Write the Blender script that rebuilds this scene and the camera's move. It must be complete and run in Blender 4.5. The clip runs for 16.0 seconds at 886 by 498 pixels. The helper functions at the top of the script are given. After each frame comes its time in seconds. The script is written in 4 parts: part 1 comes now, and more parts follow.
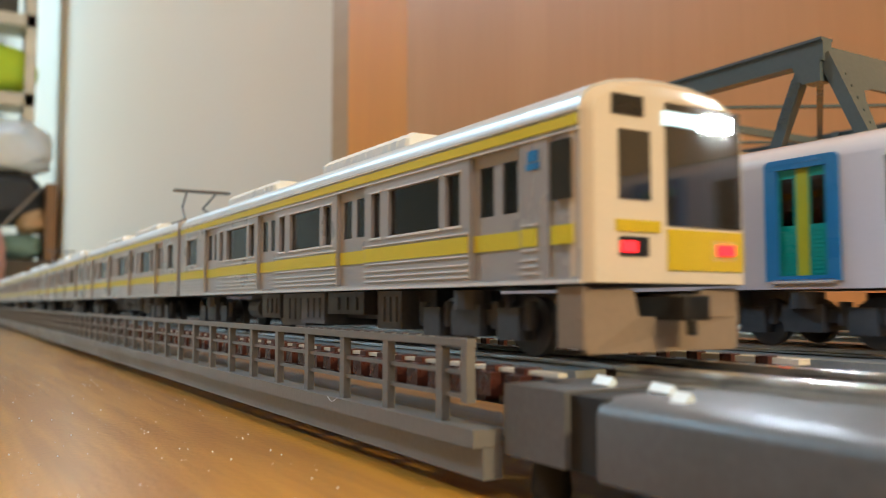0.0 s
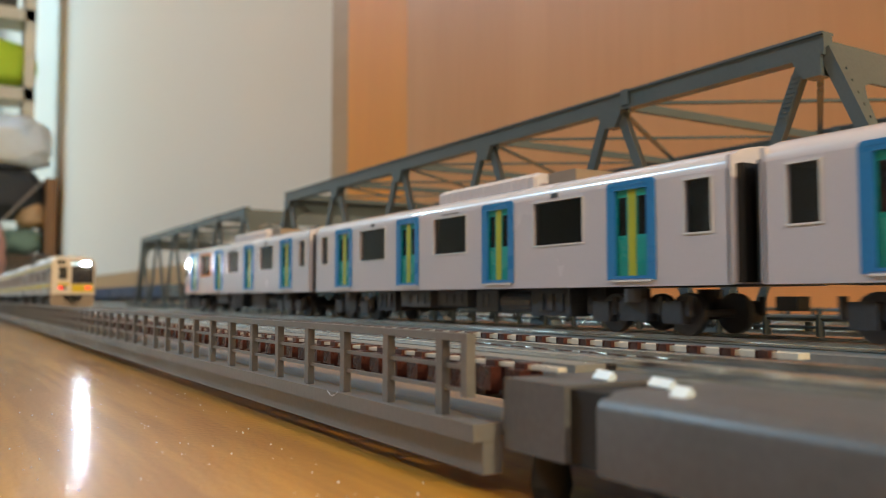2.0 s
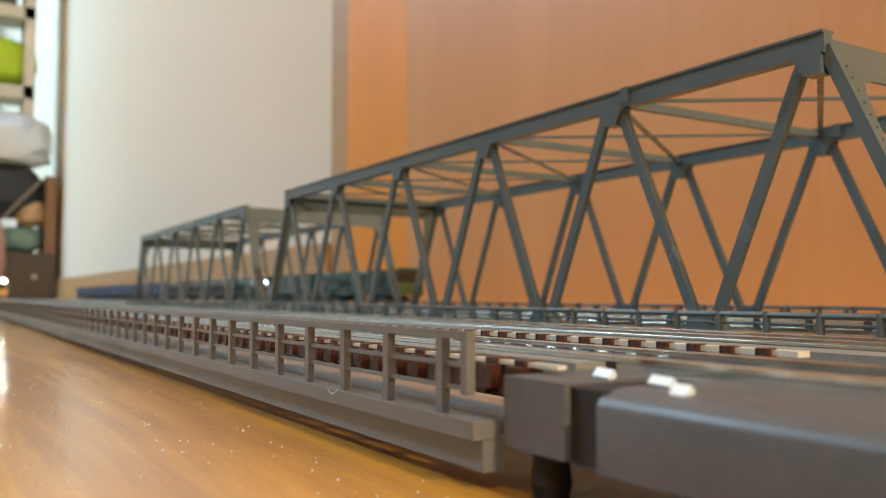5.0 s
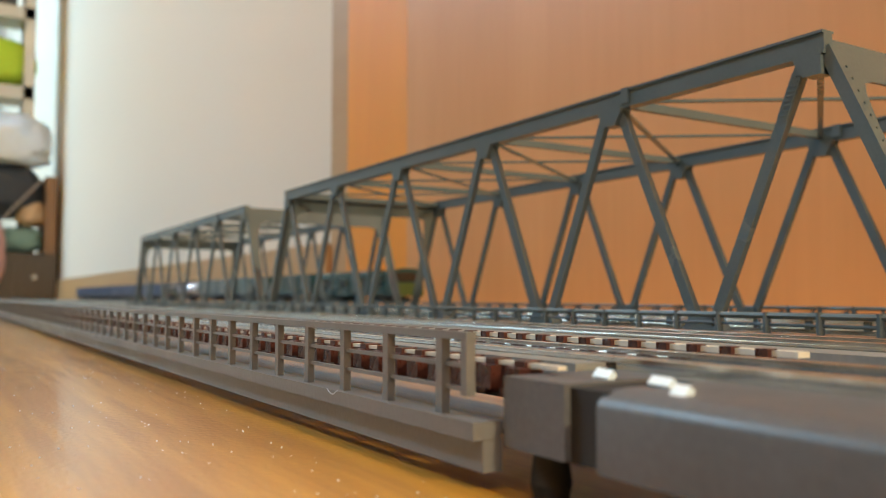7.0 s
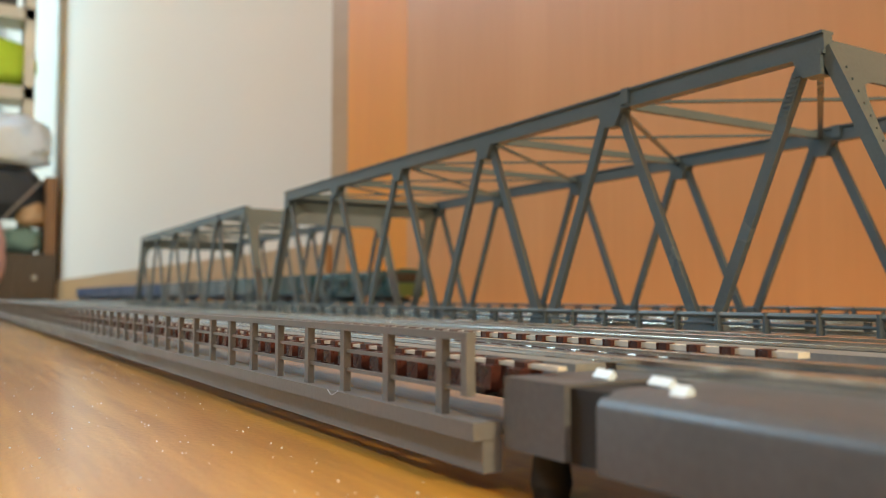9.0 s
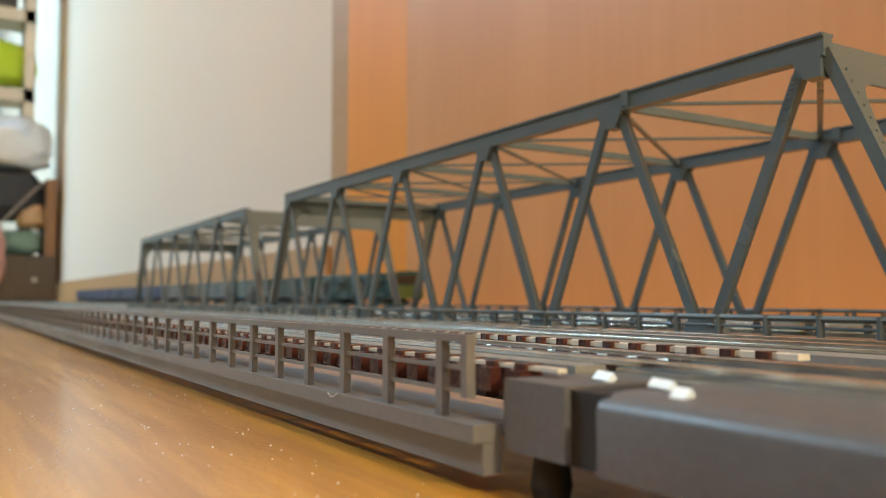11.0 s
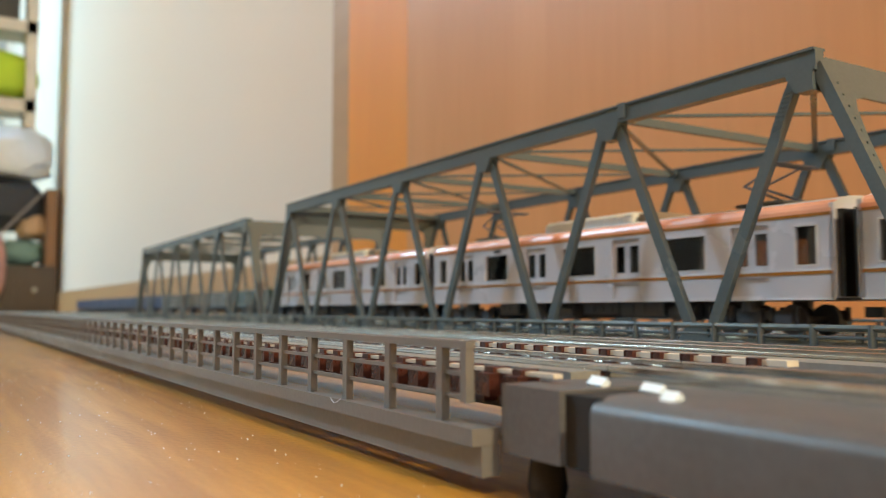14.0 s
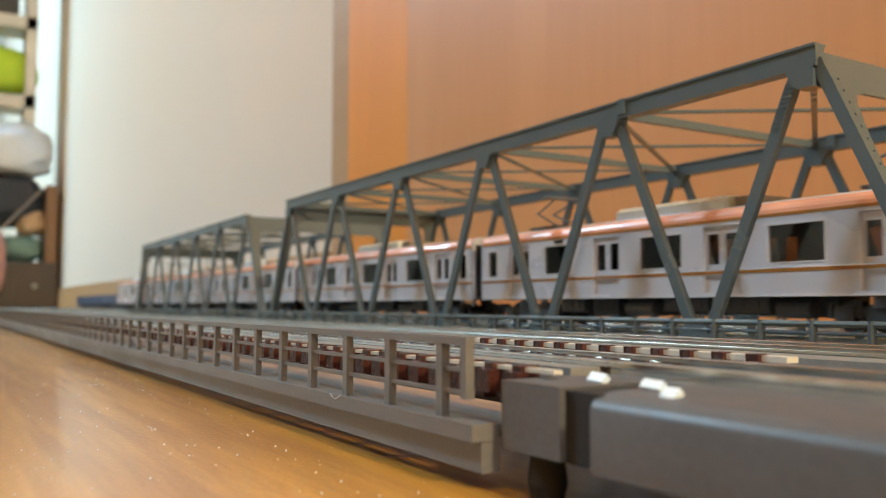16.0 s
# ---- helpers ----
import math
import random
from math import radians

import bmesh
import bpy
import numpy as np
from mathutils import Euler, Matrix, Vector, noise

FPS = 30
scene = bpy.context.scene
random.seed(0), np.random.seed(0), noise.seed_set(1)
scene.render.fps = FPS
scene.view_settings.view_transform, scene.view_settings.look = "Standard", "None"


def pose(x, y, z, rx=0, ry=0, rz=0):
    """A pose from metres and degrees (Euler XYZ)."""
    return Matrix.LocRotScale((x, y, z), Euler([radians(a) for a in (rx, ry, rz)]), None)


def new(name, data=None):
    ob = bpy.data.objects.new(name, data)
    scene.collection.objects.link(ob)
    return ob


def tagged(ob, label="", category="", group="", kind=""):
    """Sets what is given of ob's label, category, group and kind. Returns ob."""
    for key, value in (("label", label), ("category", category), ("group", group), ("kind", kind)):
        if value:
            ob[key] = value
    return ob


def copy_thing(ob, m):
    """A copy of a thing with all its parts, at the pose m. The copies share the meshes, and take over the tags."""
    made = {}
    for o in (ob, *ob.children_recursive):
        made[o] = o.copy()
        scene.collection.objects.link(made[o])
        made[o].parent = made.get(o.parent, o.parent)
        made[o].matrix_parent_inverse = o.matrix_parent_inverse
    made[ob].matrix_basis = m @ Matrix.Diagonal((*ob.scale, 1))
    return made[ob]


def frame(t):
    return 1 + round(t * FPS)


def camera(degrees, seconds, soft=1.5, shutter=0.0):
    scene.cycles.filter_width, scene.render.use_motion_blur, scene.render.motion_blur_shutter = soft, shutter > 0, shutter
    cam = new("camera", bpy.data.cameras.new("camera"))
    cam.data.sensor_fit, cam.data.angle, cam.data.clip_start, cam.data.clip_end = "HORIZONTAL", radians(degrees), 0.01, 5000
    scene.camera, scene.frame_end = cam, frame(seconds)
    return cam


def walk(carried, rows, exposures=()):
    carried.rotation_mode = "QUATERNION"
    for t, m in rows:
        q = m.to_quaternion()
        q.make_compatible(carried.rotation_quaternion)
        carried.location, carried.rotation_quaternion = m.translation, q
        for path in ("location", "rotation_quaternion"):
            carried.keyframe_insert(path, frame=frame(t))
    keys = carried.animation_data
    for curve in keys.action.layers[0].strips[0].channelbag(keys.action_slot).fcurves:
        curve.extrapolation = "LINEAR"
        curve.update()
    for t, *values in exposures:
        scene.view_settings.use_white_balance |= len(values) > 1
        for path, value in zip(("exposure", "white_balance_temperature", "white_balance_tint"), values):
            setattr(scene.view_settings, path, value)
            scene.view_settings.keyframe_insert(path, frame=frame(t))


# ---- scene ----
YAW, PITCH = 31.14, 3.283
EYE_Z = 0.0152


def eye(tilt, back=0.0):
    """Camera pose: tilt in degrees added to the base pitch, back in metres along the view."""
    m = pose(0, 0, EYE_Z, 90 + PITCH + tilt, 0, -YAW)
    return m @ Matrix.Translation((0, 0, back))


cam = camera(55.82, 16.0, soft=1.0, shutter=0.12)
cam.data.dof.use_dof = True
cam.data.dof.focus_distance = 0.103
cam.data.dof.aperture_fstop = 41
walk(cam, [(t, eye(tilt, back)) for t, tilt, back in (
    (0.0, 0.445, 0), (0.5, 0.235, 0), (1.0, 0.17, 0), (1.5, 0.155, 0), (2.0, 0.075, 0), (2.5, 0.0, 0),
    (3.0, -0.035, 0), (4.0, -0.04, 0), (6.5, -0.10, 0), (7.0, -0.03, 0), (7.5, 0, 0), (9.0, 0, 0),
    (11.5, 0.19, 0), (12.0, 0.32, 0), (12.5, 0.735, 0), (13.0, 0.96, 0), (13.2, 1.0, 0.0008), (13.5, 0.95, 0.0025),
    (14.0, 0.83, 0.0025), (14.5, 0.70, 0.0025), (15.0, 0.58, 0.0025), (15.5, 0.54, 0.0025), (16.0, 0.56, 0.0025))],
    exposures=[(0, 0.04, 5950, 10), (1.5, -0.1, 5950, 10), (3.0, 0.06, 5950, 10), (4.2, 0.24, 5950, 10), (12.5, 0.24, 5950, 10), (13.5, 0.28, 5950, 10), (16, 0.28, 5950, 10)])

# ---- light ----
world = bpy.data.worlds.new("room_air")
scene.world = world
world.use_nodes = True
world.node_tree.nodes["Background"].inputs[0].default_value = (0.9, 0.92, 1.0, 1)
world.node_tree.nodes["Background"].inputs[1].default_value = 0.05


def area_lamp(name, at, size, watts, colour):
    d = bpy.data.lights.new(name, "AREA")
    d.shape, d.size, d.energy, d.color = "DISK", size, watts, colour
    ob = new(name, d)
    ob.matrix_world = pose(*at)
    return ob


area_lamp("room_lamp", (-1.1, -1.7, 2.27), 0.4, 32, (0.95, 0.90, 0.81))
area_lamp("study_lamp", (0.06, -3.3, 2.27), 0.3, 240, (1.0, 0.75, 0.40))
area_lamp("dining_lamp", (-1.25, 2.8, 2.27), 0.26, 108, (0.495, 0.80, 1.0))
# added cool fill for the far wall; no lamp is known there
area_lamp("far_wall_fill", (-0.9, 4.3, 2.27), 0.35, 34, (0.47, 0.80, 1.0))

MM = 0.001

# ---- materials ----


def nodes_of(name):
    m = bpy.data.materials.new(name)
    m.use_nodes = True
    n = m.node_tree.nodes
    return m, n, m.node_tree.links, n["Principled BSDF"]


def surface(name, colour, rough=0.5, metal=0.0, grain=900.0, vary=0.12, bump=0.1, coat=0.0, stain=60.0, stretch=(1, 1, 1)):
    """A surface with fine grain, larger stains and a little relief."""
    m, n, l, b = nodes_of(name)
    tc = n.new("ShaderNodeTexCoord")
    mp = n.new("ShaderNodeMapping")
    mp.inputs["Scale"].default_value = stretch
    l.new(tc.outputs["Object"], mp.inputs["Vector"])
    fine, big = n.new("ShaderNodeTexNoise"), n.new("ShaderNodeTexNoise")
    fine.inputs["Scale"].default_value, big.inputs["Scale"].default_value = grain, stain
    fine.inputs["Detail"].default_value = 4
    big.inputs["Detail"].default_value = 5
    l.new(mp.outputs[0], fine.inputs["Vector"])
    l.new(mp.outputs[0], big.inputs["Vector"])
    mix = n.new("ShaderNodeMath")
    mix.operation = "ADD"
    l.new(fine.outputs["Fac"], mix.inputs[0])
    l.new(big.outputs["Fac"], mix.inputs[1])
    ramp = n.new("ShaderNodeMapRange")
    ramp.inputs["From Min"].default_value, ramp.inputs["From Max"].default_value = 0.6, 1.4
    ramp.inputs["To Min"].default_value, ramp.inputs["To Max"].default_value = 1 - vary, 1 + vary
    l.new(mix.outputs[0], ramp.inputs["Value"])
    mul = n.new("ShaderNodeVectorMath")
    mul.operation = "SCALE"
    mul.inputs[0].default_value = colour
    l.new(ramp.outputs[0], mul.inputs["Scale"])
    l.new(mul.outputs[0], b.inputs["Base Color"])
    rr = n.new("ShaderNodeMapRange")
    rr.inputs["From Min"].default_value, rr.inputs["From Max"].default_value = 0.3, 0.7
    rr.inputs["To Min"].default_value, rr.inputs["To Max"].default_value = rough * 0.8, min(1, rough * 1.2)
    l.new(big.outputs["Fac"], rr.inputs["Value"])
    l.new(rr.outputs[0], b.inputs["Roughness"])
    b.inputs["Metallic"].default_value = metal
    b.inputs["Coat Weight"].default_value = coat
    if bump:
        bp = n.new("ShaderNodeBump")
        bp.inputs["Strength"].default_value = bump
        bp.inputs["Distance"].default_value = 0.0002
        l.new(fine.outputs["Fac"], bp.inputs["Height"])
        l.new(bp.outputs[0], b.inputs["Normal"])
    return m


def wood(name, dark, light, rough, along, ring=14.0, coat=0.0, bump=0.05, vary=1.0, speckle=0.0):
    """Varnished wood with streaks along one axis (0 x, 1 y, 2 z)."""
    m, n, l, b = nodes_of(name)
    tc, mp = n.new("ShaderNodeTexCoord"), n.new("ShaderNodeMapping")
    sc = [ring, ring, ring]
    sc[along] = ring * 0.06
    mp.inputs["Scale"].default_value = sc
    l.new(tc.outputs["Object"], mp.inputs["Vector"])
    a, f = n.new("ShaderNodeTexNoise"), n.new("ShaderNodeTexNoise")
    a.inputs["Scale"].default_value, a.inputs["Detail"].default_value, a.inputs["Distortion"].default_value = 1.0, 6, 0.6
    f.inputs["Scale"].default_value, f.inputs["Detail"].default_value = 14.0, 3
    l.new(mp.outputs[0], a.inputs["Vector"])
    l.new(mp.outputs[0], f.inputs["Vector"])
    ad = n.new("ShaderNodeMath")
    ad.operation = "MULTIPLY_ADD"
    ad.inputs[1].default_value = 0.45
    l.new(f.outputs["Fac"], ad.inputs[0])
    l.new(a.outputs["Fac"], ad.inputs[2])
    ramp = n.new("ShaderNodeValToRGB")
    ramp.color_ramp.elements[0].position, ramp.color_ramp.elements[1].position = 0.72 - 0.25 * vary, 0.72 + 0.25 * vary
    ramp.color_ramp.elements[0].color, ramp.color_ramp.elements[1].color = (*dark, 1), (*light, 1)
    l.new(ad.outputs[0], ramp.inputs["Fac"])
    l.new(ramp.outputs[0], b.inputs["Base Color"])
    b.inputs["Roughness"].default_value = rough
    b.inputs["Coat Weight"].default_value = coat
    b.inputs["Coat Roughness"].default_value = 0.055
    bp = n.new("ShaderNodeBump")
    bp.inputs["Strength"].default_value, bp.inputs["Distance"].default_value = bump, 0.0004
    l.new(f.outputs["Fac"], bp.inputs["Height"])
    l.new(bp.outputs[0], b.inputs["Normal"])
    if speckle:
        sp, b2 = n.new("ShaderNodeTexNoise"), n.new("ShaderNodeBump")
        sp.inputs["Scale"].default_value, sp.inputs["Detail"].default_value = 1300.0, 3
        l.new(tc.outputs["Object"], sp.inputs["Vector"])
        b2.inputs["Strength"].default_value, b2.inputs["Distance"].default_value = speckle, 0.0002
        l.new(sp.outputs["Fac"], b2.inputs["Height"])
        l.new(bp.outputs[0], b2.inputs["Normal"])
        l.new(b2.outputs[0], b.inputs["Normal"])
        l.new(b2.outputs[0], b.inputs["Coat Normal"])
    return m


def glow(name, colour, strength):
    m, n, l, b = nodes_of(name)
    b.inputs["Base Color"].default_value = (*colour, 1)
    b.inputs["Emission Color"].default_value = (*colour, 1)
    b.inputs["Emission Strength"].default_value = strength
    return m


def pane_glass(name, tint):
    m, n, l, b = nodes_of(name)
    n.remove(b)
    tr, gl, mx, fr = (n.new("ShaderNodeBsdfTransparent"), n.new("ShaderNodeBsdfGlossy"), n.new("ShaderNodeMixShader"), n.new("ShaderNodeFresnel"))
    tr.inputs["Color"].default_value = (*tint, 1)
    gl.inputs["Roughness"].default_value = 0.03
    fr.inputs["IOR"].default_value = 1.5
    l.new(fr.outputs[0], mx.inputs[0])
    l.new(tr.outputs[0], mx.inputs[1])
    l.new(gl.outputs[0], mx.inputs[2])
    l.new(mx.outputs[0], n["Material Output"].inputs["Surface"])
    return m


FLOOR = wood("varnished_floor", (0.40, 0.175, 0.013), (0.76, 0.41, 0.05), 0.35, 1, 30, 0.8, 0.06, 0.62, speckle=0.3)
DOORWOOD = wood("door_veneer", (0.55, 0.25, 0.076), (0.63, 0.30, 0.102), 0.42, 2, 16, 0.1, 0.02)
FRAMEWOOD = wood("frame_wood", (0.68, 0.235, 0.003), (0.77, 0.285, 0.005), 0.5, 2, 12, 0.1, 0.02)
SKIRTING = wood("skirting_wood", (0.42, 0.25, 0.11), (0.5, 0.31, 0.15), 0.5, 1, 20, 0.0, 0.02)
WALLPAPER = surface("wallpaper", (0.72, 0.63, 0.52), 0.85, 0, 260, 0.025, 0.25, stain=5)
FARWALL = surface("beige_wall", (0.42, 0.40, 0.36), 0.9, 0, 200, 0.05, 0.1, stain=3)
PLASTER = surface("ceiling_board", (0.8, 0.78, 0.74), 0.9, 0, 200, 0.03, 0.1, stain=3)
TRUSSBLUE = surface("truss_plastic", (0.09, 0.117, 0.132), 0.23, 0, 1500, 0.08, 0.05, stain=90)
GIRDER = surface("girder_plastic", (0.142, 0.145, 0.148), 0.42, 0, 1800, 0.10, 0.15, stain=70)
BLOCKGREY = surface("block_plastic", (0.088, 0.094, 0.105), 0.47, 0, 1800, 0.2, 0.15, stain=80)
ROADBED = surface("roadbed_plastic", (0.19, 0.198, 0.195), 0.6, 0, 1400, 0.15, 0.3, stain=120)
SLEEPER = surface("sleeper_plastic", (0.062, 0.02, 0.014), 0.3, 0, 1600, 0.5, 0.35, stain=300)
RAILMETAL = surface("rail_metal", (0.74, 0.71, 0.65), 0.2, 1.0, 800, 0.1, 0.05, stain=200)
GUARD = surface("guard_plastic", (0.60, 0.58, 0.51), 0.4, 0, 800, 0.1, 0.1, stain=200)
# joiners: the cool lamp's glint is put into the pale blue base colour
JOINERGLINT = surface("joiner_glint", (0.72, 0.86, 1.0), 0.3, 0.1, 600, 0.05, 0.05)
# black of the rubber pads, also used as the shade inside the block's slot
PADSHADE = surface("rubber_pad_and_slot_shade", (0.012, 0.013, 0.015), 0.85, 0, 900, 0.2, 0.2)
SILVER = surface("silver_paint", (0.37, 0.37, 0.39), 0.3, 0.25, 2500, 0.04, 0.04, stain=60)
# roof units: cool light on them is put into this paler, bluer colour
ACLIT = surface("ac_cover_lit", (0.66, 0.72, 0.78), 0.3, 0, 2500, 0.04, 0.03)
SILVERROOF = surface("silver_roof", (0.55, 0.57, 0.6), 0.35, 0.2, 2500, 0.05, 0.05, stain=60)
BRIGHTLINE = surface("bright_rib", (0.85, 0.86, 0.9), 0.22, 0.4, 2500, 0.04, 0.0)
YELLOW = surface("yellow_band", (0.62, 0.54, 0.008), 0.4, 0, 2500, 0.05, 0.03)
CABYELLOW = surface("cab_yellow", (0.50, 0.38, 0.005), 0.35, 0, 2500, 0.05, 0.03)
CREAM = surface("cream_cab", (0.58, 0.53, 0.45), 0.35, 0, 2500, 0.04, 0.03)
WHITEBODY = surface("white_body", (0.565, 0.55, 0.61), 0.24, 0, 2500, 0.03, 0.03, coat=0.6, stain=40)
PALEBODY = surface("pale_body", (0.56, 0.56, 0.615), 0.28, 0.1, 2500, 0.03, 0.03, stain=40)
BLUE = surface("blue_film", (0.03, 0.21, 0.52), 0.3, 0, 2500, 0.08, 0.03)
TEAL = surface("teal_film", (0.02, 0.36, 0.33), 0.3, 0, 2500, 0.15, 0.03, stain=160)
LIME = surface("lime_film", (0.42, 0.46, 0.03), 0.3, 0, 2500, 0.06, 0.03)
ORANGE = surface("orange_film", (0.62, 0.20, 0.03), 0.25, 0, 2500, 0.06, 0.03)
BROWNLINE = surface("brown_line", (0.36, 0.14, 0.015), 0.3, 0, 2500, 0.06, 0.03)
ROOFSALMON = surface("salmon_roof", (0.72, 0.33, 0.20), 0.22, 0, 2500, 0.05, 0.03)
DARKGEAR = surface("gear_grey", (0.045, 0.047, 0.055), 0.5, 0, 1500, 0.25, 0.3, stain=200)
MIDGEAR = surface("gear_mid", (0.095, 0.098, 0.11), 0.5, 0, 1500, 0.2, 0.3, stain=200)
BLACK = surface("black_plastic", (0.012, 0.011, 0.01), 0.3, 0, 1500, 0.2, 0.1)
SEAT = surface("seat_moulding", (0.09, 0.06, 0.045), 0.6, 0, 900, 0.1, 0.1)
SKIRTCAB = surface("cab_skirt", (0.23, 0.18, 0.135), 0.45, 0, 1500, 0.1, 0.1)
WINDOW = pane_glass("car_glass", (0.42, 0.37, 0.34))
CLEARPANE = pane_glass("clear_car_glass", (0.66, 0.60, 0.54))
DARKGLASS = surface("dark_glass", (0.02, 0.018, 0.015), 0.06, 0, 800, 0.05, 0.0, coat=0.5)
REDGLOW = glow("tail_light_red", (1.0, 0.015, 0.02), 2.6)
SIGNGLOW = glow("sign_light", (0.70, 0.93, 1.0), 0.8)
LEDGLOW = glow("led_light", (0.86, 0.95, 1.0), 700.0)
LAMPGLOW = glow("lamp_diffuser", (1.0, 0.95, 0.88), 6.0)

# ---- mesh tools, all in millimetres ----


def box(bm, x0, x1, y0, y1, z0, z1):
    v = [bm.verts.new((x * MM, y * MM, z * MM)) for x in (x0, x1) for y in (y0, y1) for z in (z0, z1)]
    for f in ((0, 1, 3, 2), (4, 6, 7, 5), (0, 4, 5, 1), (2, 3, 7, 6), (0, 2, 6, 4), (1, 5, 7, 3)):
        bm.faces.new([v[i] for i in f])
    return v


def bar(bm, a, b, w, h, up=(0, 0, 1)):
    """A square bar from a to b, w wide across up, h high along up."""
    a, b = Vector(a), Vector(b)
    d = (b - a).normalized()
    s = d.cross(Vector(up)).normalized()
    u = s.cross(d).normalized()
    v = []
    for p in (a, b):
        for i, j in ((-1, -1), (1, -1), (1, 1), (-1, 1)):
            v.append(bm.verts.new((p + s * (i * w / 2) + u * (j * h / 2)) * MM))
    for f in ((3, 2, 1, 0), (4, 5, 6, 7), (0, 1, 5, 4), (1, 2, 6, 5), (2, 3, 7, 6), (3, 0, 4, 7)):
        bm.faces.new([v[i] for i in f])


def rod(bm, a, b, r, n=10, r2=None):
    a, b = Vector(a) * MM, Vector(b) * MM
    d = b - a
    m = Matrix.Translation((a + b) / 2) @ d.to_track_quat("Z", "Y").to_matrix().to_4x4()
    bmesh.ops.create_cone(bm, cap_ends=True, segments=n, radius1=r * MM, radius2=(r if r2 is None else r2) * MM, depth=d.length, matrix=m)


def loft(bm, rings, caps=True):
    """Joins equal rings of points (mm) into a skin."""
    vs = [[bm.verts.new(Vector(p) * MM) for p in ring] for ring in rings]
    n = len(vs[0])
    for a, b in zip(vs, vs[1:]):
        for i in range(n):
            bm.faces.new((a[i], a[(i + 1) % n], b[(i + 1) % n], b[i]))
    if caps:
        bm.faces.new(list(reversed(vs[0])))
        bm.faces.new(vs[-1])


def plate(bm, x0, x1, y0, y1, z0, z1, holes):
    """An upright plate between x0 and x1 with square holes (ya, yb, za, zb) through it."""
    ys = sorted({y0, y1, *[h[0] for h in holes], *[h[1] for h in holes]})
    zs = sorted({z0, z1, *[h[2] for h in holes], *[h[3] for h in holes]})

    def solid(i, j):
        if not (0 <= i < len(ys) - 1 and 0 <= j < len(zs) - 1):
            return False
        y, z = (ys[i] + ys[i + 1]) / 2, (zs[j] + zs[j + 1]) / 2
        return not any(h[0] < y < h[1] and h[2] < z < h[3] for h in holes)

    grid = {}

    def vert(k, i, j):
        if (k, i, j) not in grid:
            grid[k, i, j] = bm.verts.new(((x0, x1)[k] * MM, ys[i] * MM, zs[j] * MM))
        return grid[k, i, j]

    for i in range(len(ys) - 1):
        for j in range(len(zs) - 1):
            if not solid(i, j):
                continue
            bm.faces.new((vert(0, i, j), vert(0, i, j + 1), vert(0, i + 1, j + 1), vert(0, i + 1, j)))
            bm.faces.new((vert(1, i, j), vert(1, i + 1, j), vert(1, i + 1, j + 1), vert(1, i, j + 1)))
            for di, dj, a, b in ((-1, 0, (i, j), (i, j + 1)), (1, 0, (i + 1, j), (i + 1, j + 1)), (0, -1, (i, j), (i + 1, j)), (0, 1, (i, j + 1), (i + 1, j + 1))):
                if not solid(i + di, j + dj):
                    bm.faces.new((vert(0, *a), vert(0, *b), vert(1, *b), vert(1, *a)))


def rounded(bm, r, seg=2):
    """Rounds all sharp edges by r millimetres."""
    edges = [e for e in bm.edges if len(e.link_faces) == 2 and e.calc_face_angle(0) > 0.5]
    bmesh.ops.bevel(bm, geom=edges, offset=r * MM, segments=seg, profile=0.5, affect="EDGES", clamp_overlap=True)


def finish(name, bm, material, smooth=False):
    bmesh.ops.recalc_face_normals(bm, faces=bm.faces)
    me = bpy.data.meshes.new(name)
    bm.to_mesh(me)
    bm.free()
    me.materials.append(material)
    if smooth:
        for f in me.polygons:
            f.use_smooth = True
        me.set_sharp_from_angle(angle=radians(35))
    return me


def part(name, bm, material, parent, label="", smooth=False):
    ob = new(name, finish(name, bm, material, smooth))
    ob.parent = parent
    if label:
        ob["label"] = label
    return ob


def each_part(name, bm, material, parent, label=""):
    """Each separate piece of a bmesh becomes a part of its own."""
    bm.verts.ensure_lookup_table()
    seen, made = set(), []
    for v0 in bm.verts:
        if v0 in seen:
            continue
        group, stack = [], [v0]
        seen.add(v0)
        while stack:
            v = stack.pop()
            group.append(v)
            for e in v.link_edges:
                w = e.other_vert(v)
                if w not in seen:
                    seen.add(w)
                    stack.append(w)
        one = bmesh.new()
        twin = {v: one.verts.new(v.co) for v in group}
        for f in {f for v in group for f in v.link_faces}:
            one.faces.new([twin[v] for v in f.verts])
        made.append(part(name, one, material, parent, label))
    bm.free()
    return made


def again(src, parent, m=None, name=None):
    """Another part on the same mesh."""
    ob = new(name or src.name.split(".")[0], src.data)
    ob.parent = parent
    if m is not None:
        ob.matrix_basis = m
    if "label" in src:
        ob["label"] = src["label"]
    return ob


def thing(name, label, category, group="", kind="", at=(0, 0, 0)):
    ob = new(name)
    ob.location = [c * MM for c in at]
    return tagged(ob, label, category, group, kind)


def solo(name, bm, material, label, category, group="", kind="", smooth=False):
    return tagged(new(name, finish(name, bm, material, smooth)), label, category, group, kind)


def mm(x, y, z, rx=0, ry=0, rz=0):
    return pose(x * MM, y * MM, z * MM, rx, ry, rz)


# ---- the room ----
WALL = 285.0


